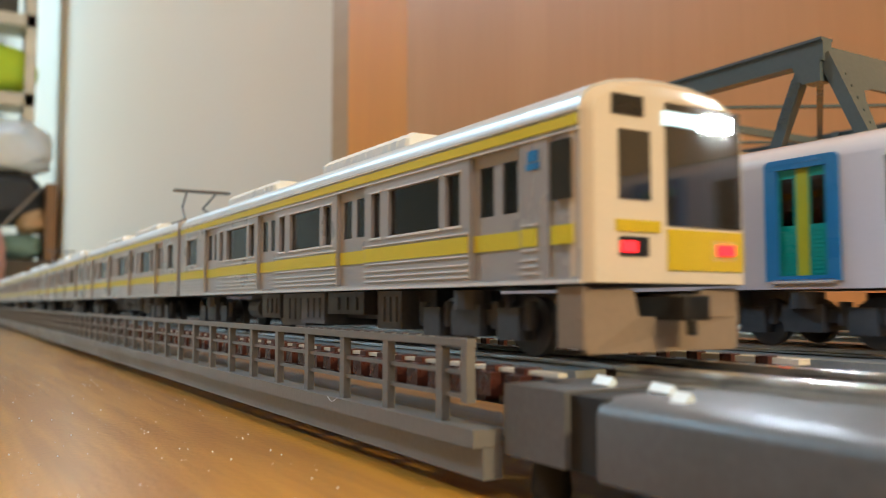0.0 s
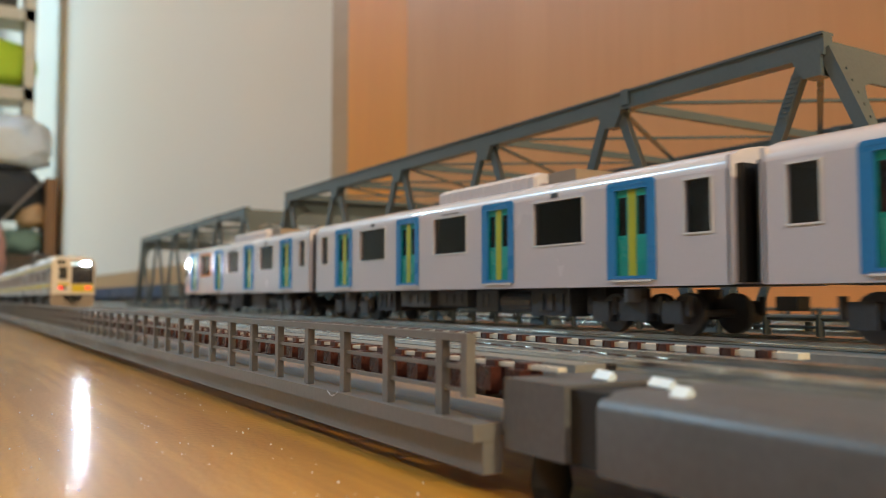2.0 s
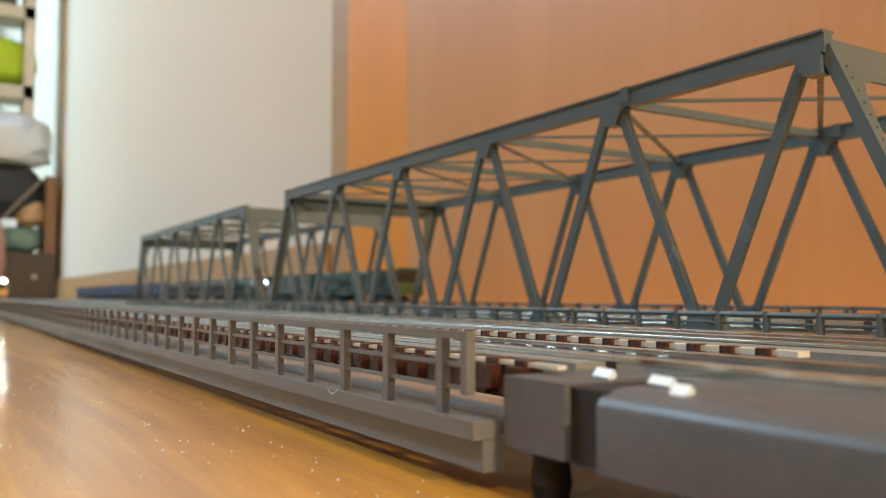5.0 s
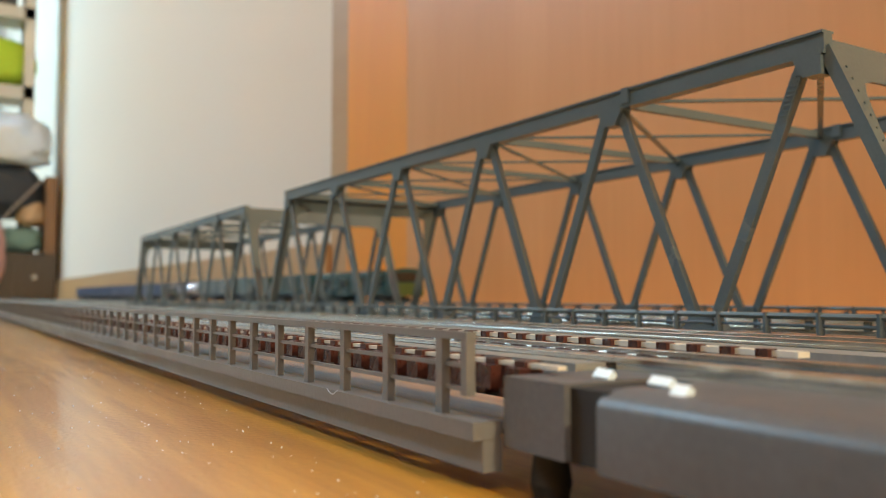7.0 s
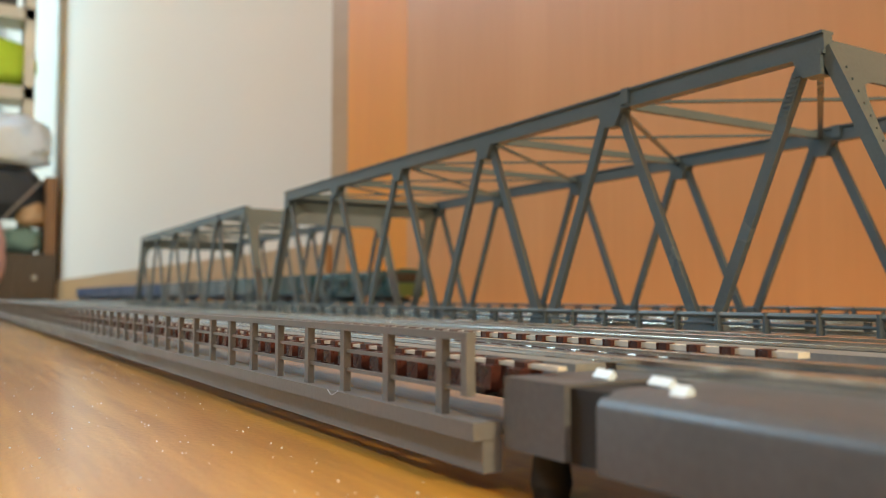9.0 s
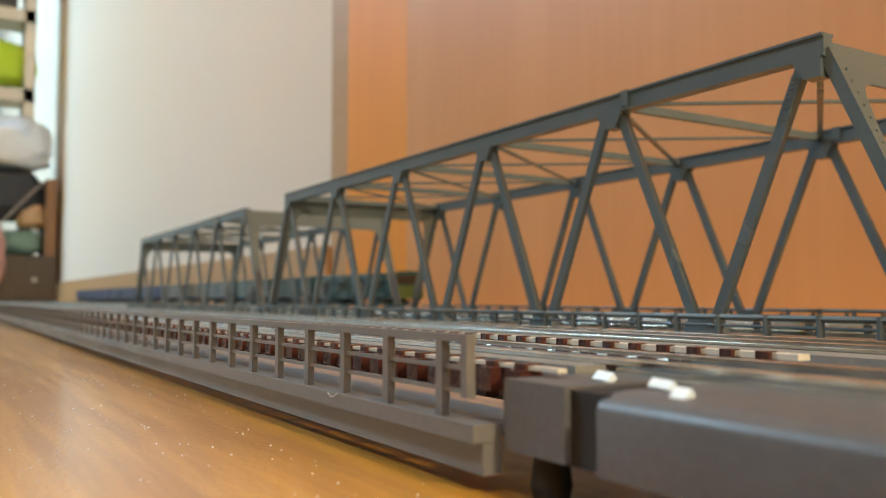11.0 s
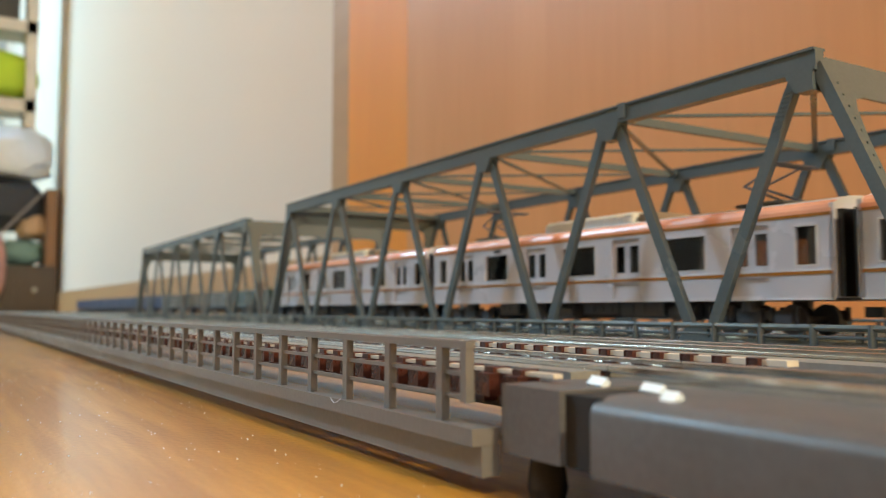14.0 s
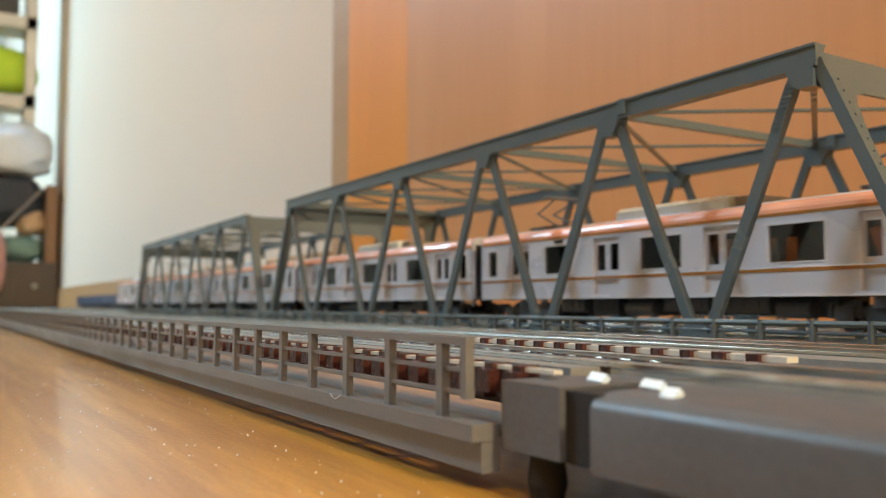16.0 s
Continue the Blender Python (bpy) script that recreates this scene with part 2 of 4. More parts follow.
def build_room():
    bm = bmesh.new()
    box(bm, -4400, 3000, -5300, 5300, -40, 0)
    solo("floor", bm, FLOOR, "glossy varnished orange-brown wooden floor", "floor", kind="structure")
    bm = bmesh.new()
    plate(bm, WALL, WALL + 110, 40, 5300, 0, 2400, [(62, 645, 0, 2080)])
    solo("wall_east", bm, WALLPAPER, "white papered wall beside a wooden door", "wall", kind="structure")
    for name, dims in (("wall_west", (-4500, -4400, -5300, 5300)), ("wall_north", (-4500, WALL + 110, 5300, 5400)), ("wall_south", (-4500, 3100, -5400, -5300)),
                       ("wall_study_east", (3000, 3100, -5300, 150)), ("wall_study_north", (WALL + 110, 3000, 40, 150))):
        bm = bmesh.new()
        box(bm, *dims, 0, 2400)
        solo(name, bm, FARWALL, "plain beige papered wall of the room", "wall", kind="structure")
    bm = bmesh.new()
    box(bm, -4500, 3100, -5400, 5400, 2400, 2450)
    solo("ceiling", bm, PLASTER, "plain white ceiling of the room", "ceiling", kind="structure")
    bm = bmesh.new()
    box(bm, WALL - 9, WALL - 0.2, 646, 5300, 0, 60)
    rounded(bm, 2.5)
    solo("baseboard", bm, SKIRTING, "light brown wooden skirting along the white wall", "baseboard", kind="structure")
    bm = bmesh.new()
    box(bm, WALL - 12, WALL + 95, 499, 597, 0, 2080)
    rounded(bm, 2)
    f = solo("door_frame", bm, FRAMEWOOD, "bright orange-brown wooden door frame post", "door frame", kind="structure")
    bm = bmesh.new()
    box(bm, WALL - 12, WALL + 95, 62.5, 499, 1990, 2080)
    part("head_jamb", bm, FRAMEWOOD, f)
    bm = bmesh.new()
    box(bm, WALL - 5, WALL + 95, 597.3, 644.7, 0, 2080)
    rounded(bm, 1.5)
    part("casing", bm, SKIRTING, f, "duller tan casing strip")
    door = thing("door_1", "closed plain brown veneered wooden door panel in its frame", "door", kind="structure")
    bm = bmesh.new()
    box(bm, WALL - 13, WALL + 40, 63, 497.6, 4, 1988)
    rounded(bm, 1.5)
    part("door_leaf", bm, DOORWOOD, door)


def build_lamp(x, y, r):
    lamp = thing("ceiling_light", "round white ceiling light, switched on", "lamp", at=(x, y, 2400))
    bm = bmesh.new()
    rod(bm, (0, 0, -60), (0, 0, 0), r * 1.05, 40)
    part("housing", bm, PLASTER, lamp)
    bm = bmesh.new()
    rod(bm, (0, 0, -90), (0, 0, -61), r * 0.7, 40, r)
    part("diffuser", bm, LAMPGLOW, lamp, "glowing white diffuser")


build_room()
build_lamp(-1100, -1700, 220)
build_lamp(60, -3300, 180)
build_lamp(-1250, 2800, 200)
# unseen fixture made up to go with the far wall fill
build_lamp(-900, 4300, 200)

# ---- tracks and bridges ----
RAIL = 10.2          # height of the rail heads
C1, C2, C3, C4 = 53.6, 92.0, 135.0, 172.0   # the track centre lines
JOINT = 53.5         # where the girder bridge ends


def rail_profile(x, y0, y1, z):
    """A rail of bullhead shape along y, head top at z."""
    pts = [(-0.9, -2.0), (0.9, -2.0), (0.9, -1.75), (0.22, -1.5), (0.22, -0.7), (0.45, -0.5), (0.45, -0.06), (0.36, 0), (-0.36, 0), (-0.45, -0.06), (-0.45, -0.5), (-0.22, -0.7), (-0.22, -1.5), (-0.9, -1.75)]
    bm = bmesh.new()
    loft(bm, [[(x + a, y, z + b) for a, b in pts] for y in (y0, y1)])
    return bm


def girder_bridge(y0, y1):
    """Open-deck girder bridge with walkway and railing on the near side."""
    g = thing("girder_bridge", "grey-brown plastic model girder bridge with railing on the floor", "model bridge", "girder bridges")
    rx = 36.5
    for x in (rx + 0.9, C1 + 13.5):
        bm = bmesh.new()
        box(bm, x - 0.9, x + 0.9, y0 + 0.9, y1, 1.55, 4.08)
        part("girder", bm, GIRDER, g)
    bm = bmesh.new()
    box(bm, rx - 1.0, rx + 1.6, y0 + 0.8, y1, 4.1, 5.5)
    rounded(bm, 0.2)
    part("walkway_edge", bm, GIRDER, g)
    bm = bmesh.new()
    box(bm, rx + 1.85, rx + 2.2, y0, y1, 4.8, 5.4)
    part("walkway_slat", bm, GIRDER, g)
    bm = bmesh.new()
    box(bm, rx + 2.9, rx + 3.15, y0, y1, 4.7, 5.2)
    part("walkway_slat", bm, GIRDER, g)
    y = y0
    bm = bmesh.new()
    box(bm, 1.5, 3.7, -0.9, 0.9, 4.2, 4.75)
    src = part("bracket", bm, GIRDER, g)
    src.matrix_basis = mm(rx + 0.2, y0 + 3, 0)
    yy = y0 + 12.4
    while yy < y1 - 2:
        again(src, g, mm(rx + 0.2, yy, 0))
        yy += 9.4
    bm = bmesh.new()
    box(bm, rx - 0.45, rx + 0.45, y0 + 2.5, y1, 11.75, 12.4)
    rounded(bm, 0.15)
    part("top_rail", bm, GIRDER, g)
    for z in (9.65, 7.75):
        bm = bmesh.new()
        box(bm, rx - 0.1, rx + 0.3, y0 + 2.75, y1, z - 0.18, z + 0.18)
        part("rail", bm, GIRDER, g)
    bm = bmesh.new()
    box(bm, rx - 0.42, rx + 0.42, y0 + 2.6, y0 + 3.5, 7.3, 11.8)
    part("end_post", bm, GIRDER, g)
    bm = bmesh.new()
    box(bm, -0.38, 0.42, -0.5, 0.5, 5.4, 11.8)
    p = part("post", bm, GIRDER, g)
    p.matrix_basis = mm(rx, y0 + 7.0, 0)
    yy = y0 + 7.0 + 9.78
    while yy < y1 - 1:
        again(p, g, mm(rx, yy, 0))
        yy += 9.78
    # sleepers with a chair for each rail, then the rails and guard strips
    bm = bmesh.new()
    for sg in (-1, 1):
        a, b = sorted((C1 + sg * 13.8, C1 + sg * (11.5 if sg < 0 else 12.9)))
        box(bm, a, b, -1.05, 1.05, 7.5, 9.45 if sg < 0 else 9.1)
        a, b = sorted((C1 + sg * (13.1 if sg < 0 else 12.6), C1 + sg * 11.3))
        box(bm, a, b, -0.7, 0.7, 9.05, 9.98 if sg < 0 else 10.42)
    box(bm, C1 - 11.5, C1 + 11.5, -1.0, 1.0, 6.6, 8.5)
    for x in (C1 - 4.5, C1 + 4.5):
        box(bm, x - 1.1, x + 1.1, -0.7, 0.7, 8.5, 9.3)
    s = part("sleeper", bm, SLEEPER, g, "dark red-brown sleeper")
    s.matrix_basis = mm(0, y0 + 1.6, 0)
    yy, count = y0 + 1.6 + 4.15, 1
    bm = bmesh.new()
    box(bm, C1 + 11.3, C1 + 12.6, -0.7, 0.7, 9.1, 10.42)
    ch = part("rail_chair", bm, SLEEPER, g, "red-brown strip holder")
    ch.matrix_basis = mm(0, y0 - 2.55, 0)
    while yy < y1 - 1:
        if count < 200:
            again(s, g, mm(0, yy, 0))
        yy += 4.15
        count += 1
    for x, mat, nm in ((C1 - 4.5, RAILMETAL, "running_rail"), (C1 + 4.5, RAILMETAL, "running_rail")):
        part(nm, rail_profile(x, y0 - 0.5, y1, RAIL), mat, g, "shiny nickel rail")
    for x in (C1 - 12.3, C1 + 12.3):
        bm = bmesh.new()
        box(bm, x - 0.45, x + (0.45 if x < C1 else 1.2), y0 - (2.9 if x < C1 else 6.0), y1, 9.5 if x < C1 else 9.72, 9.85 if x < C1 else 10.28)
        part("guard_strip", bm, GUARD, g, "pale guard strip on the sleeper ends")
    bm = bmesh.new()
    box(bm, C1 - 8.6, C1 - 5.3, y0, y1, 8.55, 9.7)
    box(bm, C1 + 5.3, C1 + 11.2, y0, y1, 8.55, 9.4)
    box(bm, C1 - 3.3, C1 + 3.3, y0, y1, 8.55, 8.95)
    part("deck_plate", bm, ROADBED, g)
    return g


def roadbed(cx, y0, y1, label):
    """Plastic track base with sloping shoulders, sleepers and two rails."""
    t = thing("track", label, "model track", "straight model tracks")
    bm = bmesh.new()
    prof = [(-14, 0), (14, 0), (13.2, 3.2), (10.2, 7.6), (-10.2, 7.6), (-13.2, 3.2)]
    loft(bm, [[(cx + a, y, b) for a, b in prof] for y in (y0, y1)])
    part("base", bm, ROADBED, t)
    for s in (-1, 1):
        bm = bmesh.new()
        a, b = sorted((s * 5.4, s * 12.4))
        loft(bm, [[(cx + a, y, 5.0), (cx + b, y, 5.0), (cx + b - 0.3, y, 9.25), (cx + a + 0.3, y, 9.25)] for y in (y0, y1)])
        part("shoulder", bm, ROADBED, t)
    bm = bmesh.new()
    box(bm, -8.6, 8.6, -1.0, 1.0, 7.6, 8.25)
    s = part("sleeper", bm, SLEEPER, t, "dark brown sleeper")
    s.matrix_basis = mm(cx, y0 + 2, 0)
    yy, n = y0 + 6.3, 1
    while yy < y1 - 1 and n < 180:
        again(s, t, mm(cx, yy, 0))
        yy += 4.3
        n += 1
    for x in (-4.5, 4.5):
        part("running_rail", rail_profile(cx + x, y0, y1, RAIL), RAILMETAL, t, "shiny nickel rail")
    return t


def joint_block():
    """Grey end block where the girder bridge meets the next track piece."""
    b = thing("bridge_end_block", "dark grey plastic bridge end block on rubber pads", "model bridge pier")
    bm = bmesh.new()
    box(bm, 37.6, 70, 45.9, JOINT - 0.3, 3.7, 9.1)
    rounded(bm, 0.5, 3)
    part("end_wall", bm, BLOCKGREY, b)
    # black filler in the slot, standing in for the shade between the walls
    bm = bmesh.new()
    box(bm, 38.15, 69, 42.2, 46.1, 3.6, 8.85)
    part("slot_shade", bm, PADSHADE, b)
    bm = bmesh.new()
    wall_prof = [(37.5, 3.5), (70, 3.5), (70, 9.05), (40.4, 9.05), (39.2, 8.96), (38.3, 8.7), (37.7, 8.3), (37.5, 7.8)]
    loft(bm, [[(a, y, b) for a, b in wall_prof] for y in (-60, 42.5)])
    part("long_wall", bm, BLOCKGREY, b, "", True)
    for y in (50.3, 10, -40):
        for x in (39.9, 64):
            bm = bmesh.new()
            rod(bm, (x, y, 0), (x, y, 1.2), 1.3, 12, 1.6)
            rod(bm, (x, y, 1.2), (x, y, 3.8), 1.6, 12, 1.3)
            part("pad", bm, PADSHADE, b, "black rubber pad", True)
    # tilted joiners, coloured pale blue-white for the lamp reflected in them
    for x, y, sx, sy, z in ((42.6, 47.4, 0.55, 1.3, 9.5), (42.4, 41.4, 0.5, 1.5, 9.45), (40.2, 37.6, 0.6, 1.0, 9.3), (66.5, 30.0, 0.6, 1.5, 9.6)):
        bm = bmesh.new()
        box(bm, -sx * 0.75, sx * 0.75, -sy * 0.62, sy * 0.62, -0.4, 0.2)
        rounded(bm, 0.15, 3)
        part("joiner", bm, JOINERGLINT, b, "metal rail joiner, lamp glint painted pale blue-white", True).matrix_basis = mm(x, y, z - 0.1, 5, -46)
    for x in (C1 - 4.5, C1 + 4.5):
        part("running_rail", rail_profile(x, -60, JOINT - 0.6, RAIL), RAILMETAL, b, "shiny nickel rail")
        bm = bmesh.new()
        box(bm, x - 1.5, x + 1.5, -60, JOINT - 4, 8.2, 9.0)
        part("rail_bed", bm, ROADBED, b)
    return b


PANEL = 46.67
TX0, TX1 = 118.8, 188.3
TOP = 55.3


def truss_bridge(y_first):
    """Double-track through truss; y_first is the first top node."""
    t = thing("truss_bridge", "blue-grey plastic model double-track truss bridge", "model bridge", "truss bridges", at=(0, y_first, 0))
    ya, yb = -PANEL / 2, PANEL * 5.5
    zb = 8.6
    for x, sgn in ((TX0, -1), (TX1, 1)):
        bm = bmesh.new()
        half = [(1.5, 1.75), (1.5, 1.3), (1.1, 1.25), (1.1, -1.4), (1.35, -1.45), (1.35, -2.0)]
        ring = half + [(-a, b) for a, b in reversed(half)]
        loft(bm, [[(x + a, yy, TOP + b) for a, b in ring] for yy in (-2.0, PANEL * 5 + 2.0)])
        part("top_chord", bm, TRUSSBLUE, t)
        bm = bmesh.new()
        box(bm, x - 1.3, x + 1.3, ya - 3, yb + 3, zb - 3.2, zb + 0.6)
        part("bottom_chord", bm, TRUSSBLUE, t)
        for k in range(6):
            y = PANEL * k
            for side in (-1, 1):
                bm = bmesh.new()
                end = (k == 0 and side < 0) or (k == 5 and side > 0)
                w = 2.1
                bar(bm, (x, y + side * 1.6, TOP - 1.0), (x, y + side * (PANEL / 2 - 1.2), zb), w, 1.3, (1, 0, 0))
                part("end_post" if end else "diagonal", bm, TRUSSBLUE, t)
            bm = bmesh.new()
            lo, hi = (1.7 if k == 0 else 3.6), (1.7 if k == 5 else 3.6)
            loft(bm, [[(x + e, y - lo, TOP - 1.4), (x + e, y + hi, TOP - 1.4), (x + e, y + hi * 0.9, TOP - 2.6), (x + e, y + 1.6, TOP - 5.2), (x + e, y - 1.6, TOP - 5.2), (x + e, y - lo * 0.9, TOP - 2.6)] for e in (-1.45, 1.45)])
            part("gusset", bm, TRUSSBLUE, t)
            if k in (0, 1):
                bm = bmesh.new()
                box(bm, x - 1.6, x + 1.6, y - 5.6, y - 3.6, TOP - 1.3, TOP + 1.9) if k == 1 else None
                run = (PANEL / 2 - 2.8) / (TOP - 1.0 - zb)

                def on_face(drop, across):
                    """A point on the near face of the diagonal, drop below the chord."""
                    return Vector((x + sgn * 0.68, y + 1.6 + (drop - 1.0) * run + across, TOP - drop))

                if sgn < 0 and k == 0:
                    bar(bm, on_face(4.2, 0), on_face(11.0, 0), 1.9, 0.5, (1, 0, 0))
                    for i in range(9):
                        for j in (-0.55, 0, 0.55):
                            q = on_face(4.6 + i * 0.74, j)
                            rod(bm, q - Vector((0.45, 0, 0)), q, 0.15, 6)
                if bm.verts:
                    part("rivet_plate", bm, TRUSSBLUE, t)
                else:
                    bm.free()
            bm = bmesh.new()
            loft(bm, [[(x + e, y + PANEL / 2 - 5, zb), (x + e, y + PANEL / 2 - 2.4, zb + 3.6), (x + e, y + PANEL / 2 + 2.4, zb + 3.6), (x + e, y + PANEL / 2 + 5, zb)] for e in (-1.4, 1.4)])
            if k < 5:
                part("foot_gusset", bm, TRUSSBLUE, t)
            else:
                bm.free()
    for k in range(6):
        y = PANEL * k
        bm = bmesh.new()
        box(bm, TX0 + 1.2, TX1 - 1.2, y - 0.7, y + 0.7, TOP - 0.9, TOP + 0.9)
        part("cross_beam", bm, TRUSSBLUE, t)
        if k < 5:
            for a, b in (((TX0 + 1, y, TOP), (TX1 - 1, y + PANEL, TOP)), ((TX1 - 1, y, TOP), (TX0 + 1, y + PANEL, TOP))):
                bm = bmesh.new()
                bar(bm, (a[0], a[1], a[2] - (0.5 if a[0] < 150 else -0.2)), (b[0], b[1], b[2] - (0.5 if a[0] < 150 else -0.2)), 1.2, 0.6)
                part("lateral_brace", bm, TRUSSBLUE, t)
    # portal plates with rounded opening, leaning with the end posts
    for yt, side in ((0, -1), (PANEL * 5, 1)):
        lean = (PANEL / 2 - 2.6) / (TOP - zb)
        bm = bmesh.new()
        cx = (TX0 + TX1) / 2
        hw = (TX1 - TX0) / 2 - 1.0
        outer = [(-hw, TOP + 0.8), (hw, TOP + 0.8)]
        # right leg, opening, left leg as one outline
        inner = [(hw, TOP - 44), (hw - 1.6, TOP - 44), (hw - 2.6, TOP - 14), (hw - 3.6, TOP - 8.4), (hw - 4.6, TOP - 6.6), (hw - 7, TOP - 5.9), (-hw + 7, TOP - 5.9), (-hw + 4.6, TOP - 6.6), (-hw + 3.6, TOP - 8.4), (-hw + 2.6, TOP - 14), (-hw + 1.6, TOP - 44), (-hw, TOP - 44)]
        for e in (0,):
            ring = outer + inner
            front = [bm.verts.new(Vector((cx + a, yt + side * ((TOP - b) * lean + 1.55), b)) * MM) for a, b in ring]
            back = [bm.verts.new(Vector((cx + a, yt + side * ((TOP - b) * lean + 0.85), b)) * MM) for a, b in ring]
            n = len(ring)
            for i in range(n):
                bm.faces.new((front[i], front[(i + 1) % n], back[(i + 1) % n], back[i]))
            bm.faces.new(front)
            bm.faces.new(list(reversed(back)))
        part("portal_plate", bm, TRUSSBLUE, t)
        for s in (-1, 1):
            bm = bmesh.new()
            for i in range(9):
                z = TOP - 4 - i * 2.1
                q = Vector((cx + s * (hw - 1.5), yt + side * ((TOP - z) * lean + 1.45), z))
                rod(bm, q, q + Vector((0, side * 0.32, 0)), 0.22, 6)
            each_part("rivet", bm, TRUSSBLUE, t)
    # deck, floor beams, tracks and the low side railings
    for k in range(13):
        bm = bmesh.new()
        y = ya + k * PANEL / 2
        box(bm, TX0 + 1.3, TX1 - 1.3, y - 1.2, y + 1.2, 3.2, 7.4)
        part("floor_beam", bm, TRUSSBLUE, t)
    for cx in (C3, C4):
        bm = bmesh.new()
        box(bm, cx - 11, cx + 11, ya - 3, yb + 3, 7.5, 8.2)
        part("track_deck", bm, ROADBED, t)
        for x in (-4.5, 4.5):
            part("running_rail", rail_profile(cx + x, ya - 3, yb + 3, RAIL), RAILMETAL, t, "shiny nickel rail")
    for x in (TX0 - 6.0, TX1 + 6.0):
        bm = bmesh.new()
        box(bm, *((x - 0.5, x + 4.8) if x < 150 else (x - 4.8, x + 0.5)), ya - 3, yb + 3, 8.6, 9.4)
        part("side_walkway", bm, TRUSSBLUE, t)
        bm = bmesh.new()
        rod(bm, (x, ya - 3, 12.2), (x, yb + 3, 12.2), 0.5, 8)
        part("handrail", bm, TRUSSBLUE, t, "", True)
        bm = bmesh.new()
        rod(bm, (x, ya - 3, 10.8), (x, yb + 3, 10.8), 0.25, 6)
        part("lower_rail", bm, TRUSSBLUE, t, "", True)
        bm = bmesh.new()
        rod(bm, (0, 0, 9.3), (0, 0, 12.75), 0.6, 10)
        box(bm, 0, 0.5, 1.6, 2.6, 10.2, 11.6)
        p = part("railing_post", bm, TRUSSBLUE, t, "", True)
        p.matrix_basis = mm(x, ya + 1.0, 0)
        yy = ya + 1.0 + 9.4
        while yy < yb + 2:
            again(p, t, mm(x, yy, 0))
            yy += 9.4
    for y in (ya + 4, yb - 4):
        bm = bmesh.new()
        box(bm, TX0 - 2, TX1 + 2, y - 5, y + 5, 0, 3.2)
        rounded(bm, 0.8)
        part("pier_foot", bm, BLOCKGREY, t)
    return t


girder_bridge(JOINT, 1240)
joint_block()
roadbed(C1, -1000, -60, "grey plastic model track piece with brown sleepers")
roadbed(C1, 1240, 2420, "grey plastic model track piece with brown sleepers")
roadbed(C2, -1500, 1800, "grey plastic model track beside the girder bridge")
first = truss_bridge(81.5)
copy_thing(first, mm(2.4, 81.5 + 296.0, 0, 0, 0, -0.4))
for cx in (C3, C4):
    roadbed(cx, -1200, 81.5 - PANEL / 2 - 3.5, "grey plastic model track leading onto the truss bridge")
    roadbed(cx, 81.5 + 296 + PANEL * 5.5 + 3.5, 1900, "grey plastic model track leading off the truss bridge")

# ---- trains (positions are kept for the rows at the end) ----
HALF = 9.5


def bogie(car, y):
    bm = bmesh.new()
    for s in (-1, 1):
        box(bm, s * 7.0 - 0.6, s * 7.0 + 0.6, -9.5, 9.5, 2.9, 4.4)
        for yy in (-7, 7):
            box(bm, s * 7.2 - 0.9, s * 7.2 + 0.9, yy - 1.7, yy + 1.7, 1.6, 4.6)
            rod(bm, (s * 7.2 - 0.2, yy - 2.6, 2.6), (s * 7.2 - 0.2, yy - 2.6, 5.2), 0.55, 8)
            rod(bm, (s * 7.2 - 0.2, yy + 2.6, 2.6), (s * 7.2 - 0.2, yy + 2.6, 5.2), 0.55, 8)
        box(bm, s * 7.3 - 1.0, s * 7.3 + 1.0, -2.6, 2.6, 1.8, 4.9)
        rod(bm, (s * 7.4, 0, 4.4), (s * 7.4, 0, 6.3), 1.9, 12)
    box(bm, -7, 7, -2, 2, 2.6, 4.4)
    b = part("bogie", bm, DARKGEAR, car, "dark grey bogie frame")
    b.matrix_basis = mm(0, y, 0)
    for yy in (-7, 7):
        bm = bmesh.new()
        rod(bm, (-6, 0, 0), (6, 0, 0), 0.6, 8)
        for s in (-1, 1):
            rod(bm, (s * 4.6 - 0.6, 0, 0), (s * 4.6 + 0.6, 0, 0), 2.85, 20)
        w = part("wheelset", bm, MIDGEAR, b, "steel wheelset", True)
        w.matrix_basis = mm(0, yy, 2.85)
    return b


def underfloor(car, rng, lo, hi):
    bm = bmesh.new()
    box(bm, -4.5, 4.5, lo - 4, hi + 4, 3.0, 6.55)
    rounded(bm, 0.3, 1)
    part("centre_sill", bm, DARKGEAR, car, "dark underfloor centre sill")
    y = lo
    while y < hi - 6:
        w = rng.uniform(5, 13)
        d = rng.uniform(2.6, 4.8)
        if rng.random() < 0.85:
            bm = bmesh.new()
            xo = rng.uniform(6.6, 8.0)
            if rng.random() < 0.2:
                rod(bm, (xo - 2, y, 4.2), (xo - 2, y + w, 4.2), 1.7, 14)
                rod(bm, (-xo + 2, y, 4.2), (-xo + 2, y + w, 4.2), 1.7, 14)
                each_part("air_tank", bm, MIDGEAR, car, "round grey underfloor tank")
            else:
                box(bm, -xo, xo, y, min(y + w, hi), 6.4 - d, 6.5)
                rounded(bm, 0.2, 1)
                mat = MIDGEAR if rng.random() < 0.5 else DARKGEAR
                case = part("equipment_box", bm, mat, car, "grey underfloor equipment box")
                bm = bmesh.new()
                for i in range(3):
                    yy = y + w * (0.16 + 0.25 * i)
                    box(bm, -xo - 0.2, -xo + 0.02, yy, yy + w * 0.17, 6.4 - d * 0.8, 5.8)
                each_part("access_panel", bm, mat, case)
        y += w + rng.uniform(0.8, 3)


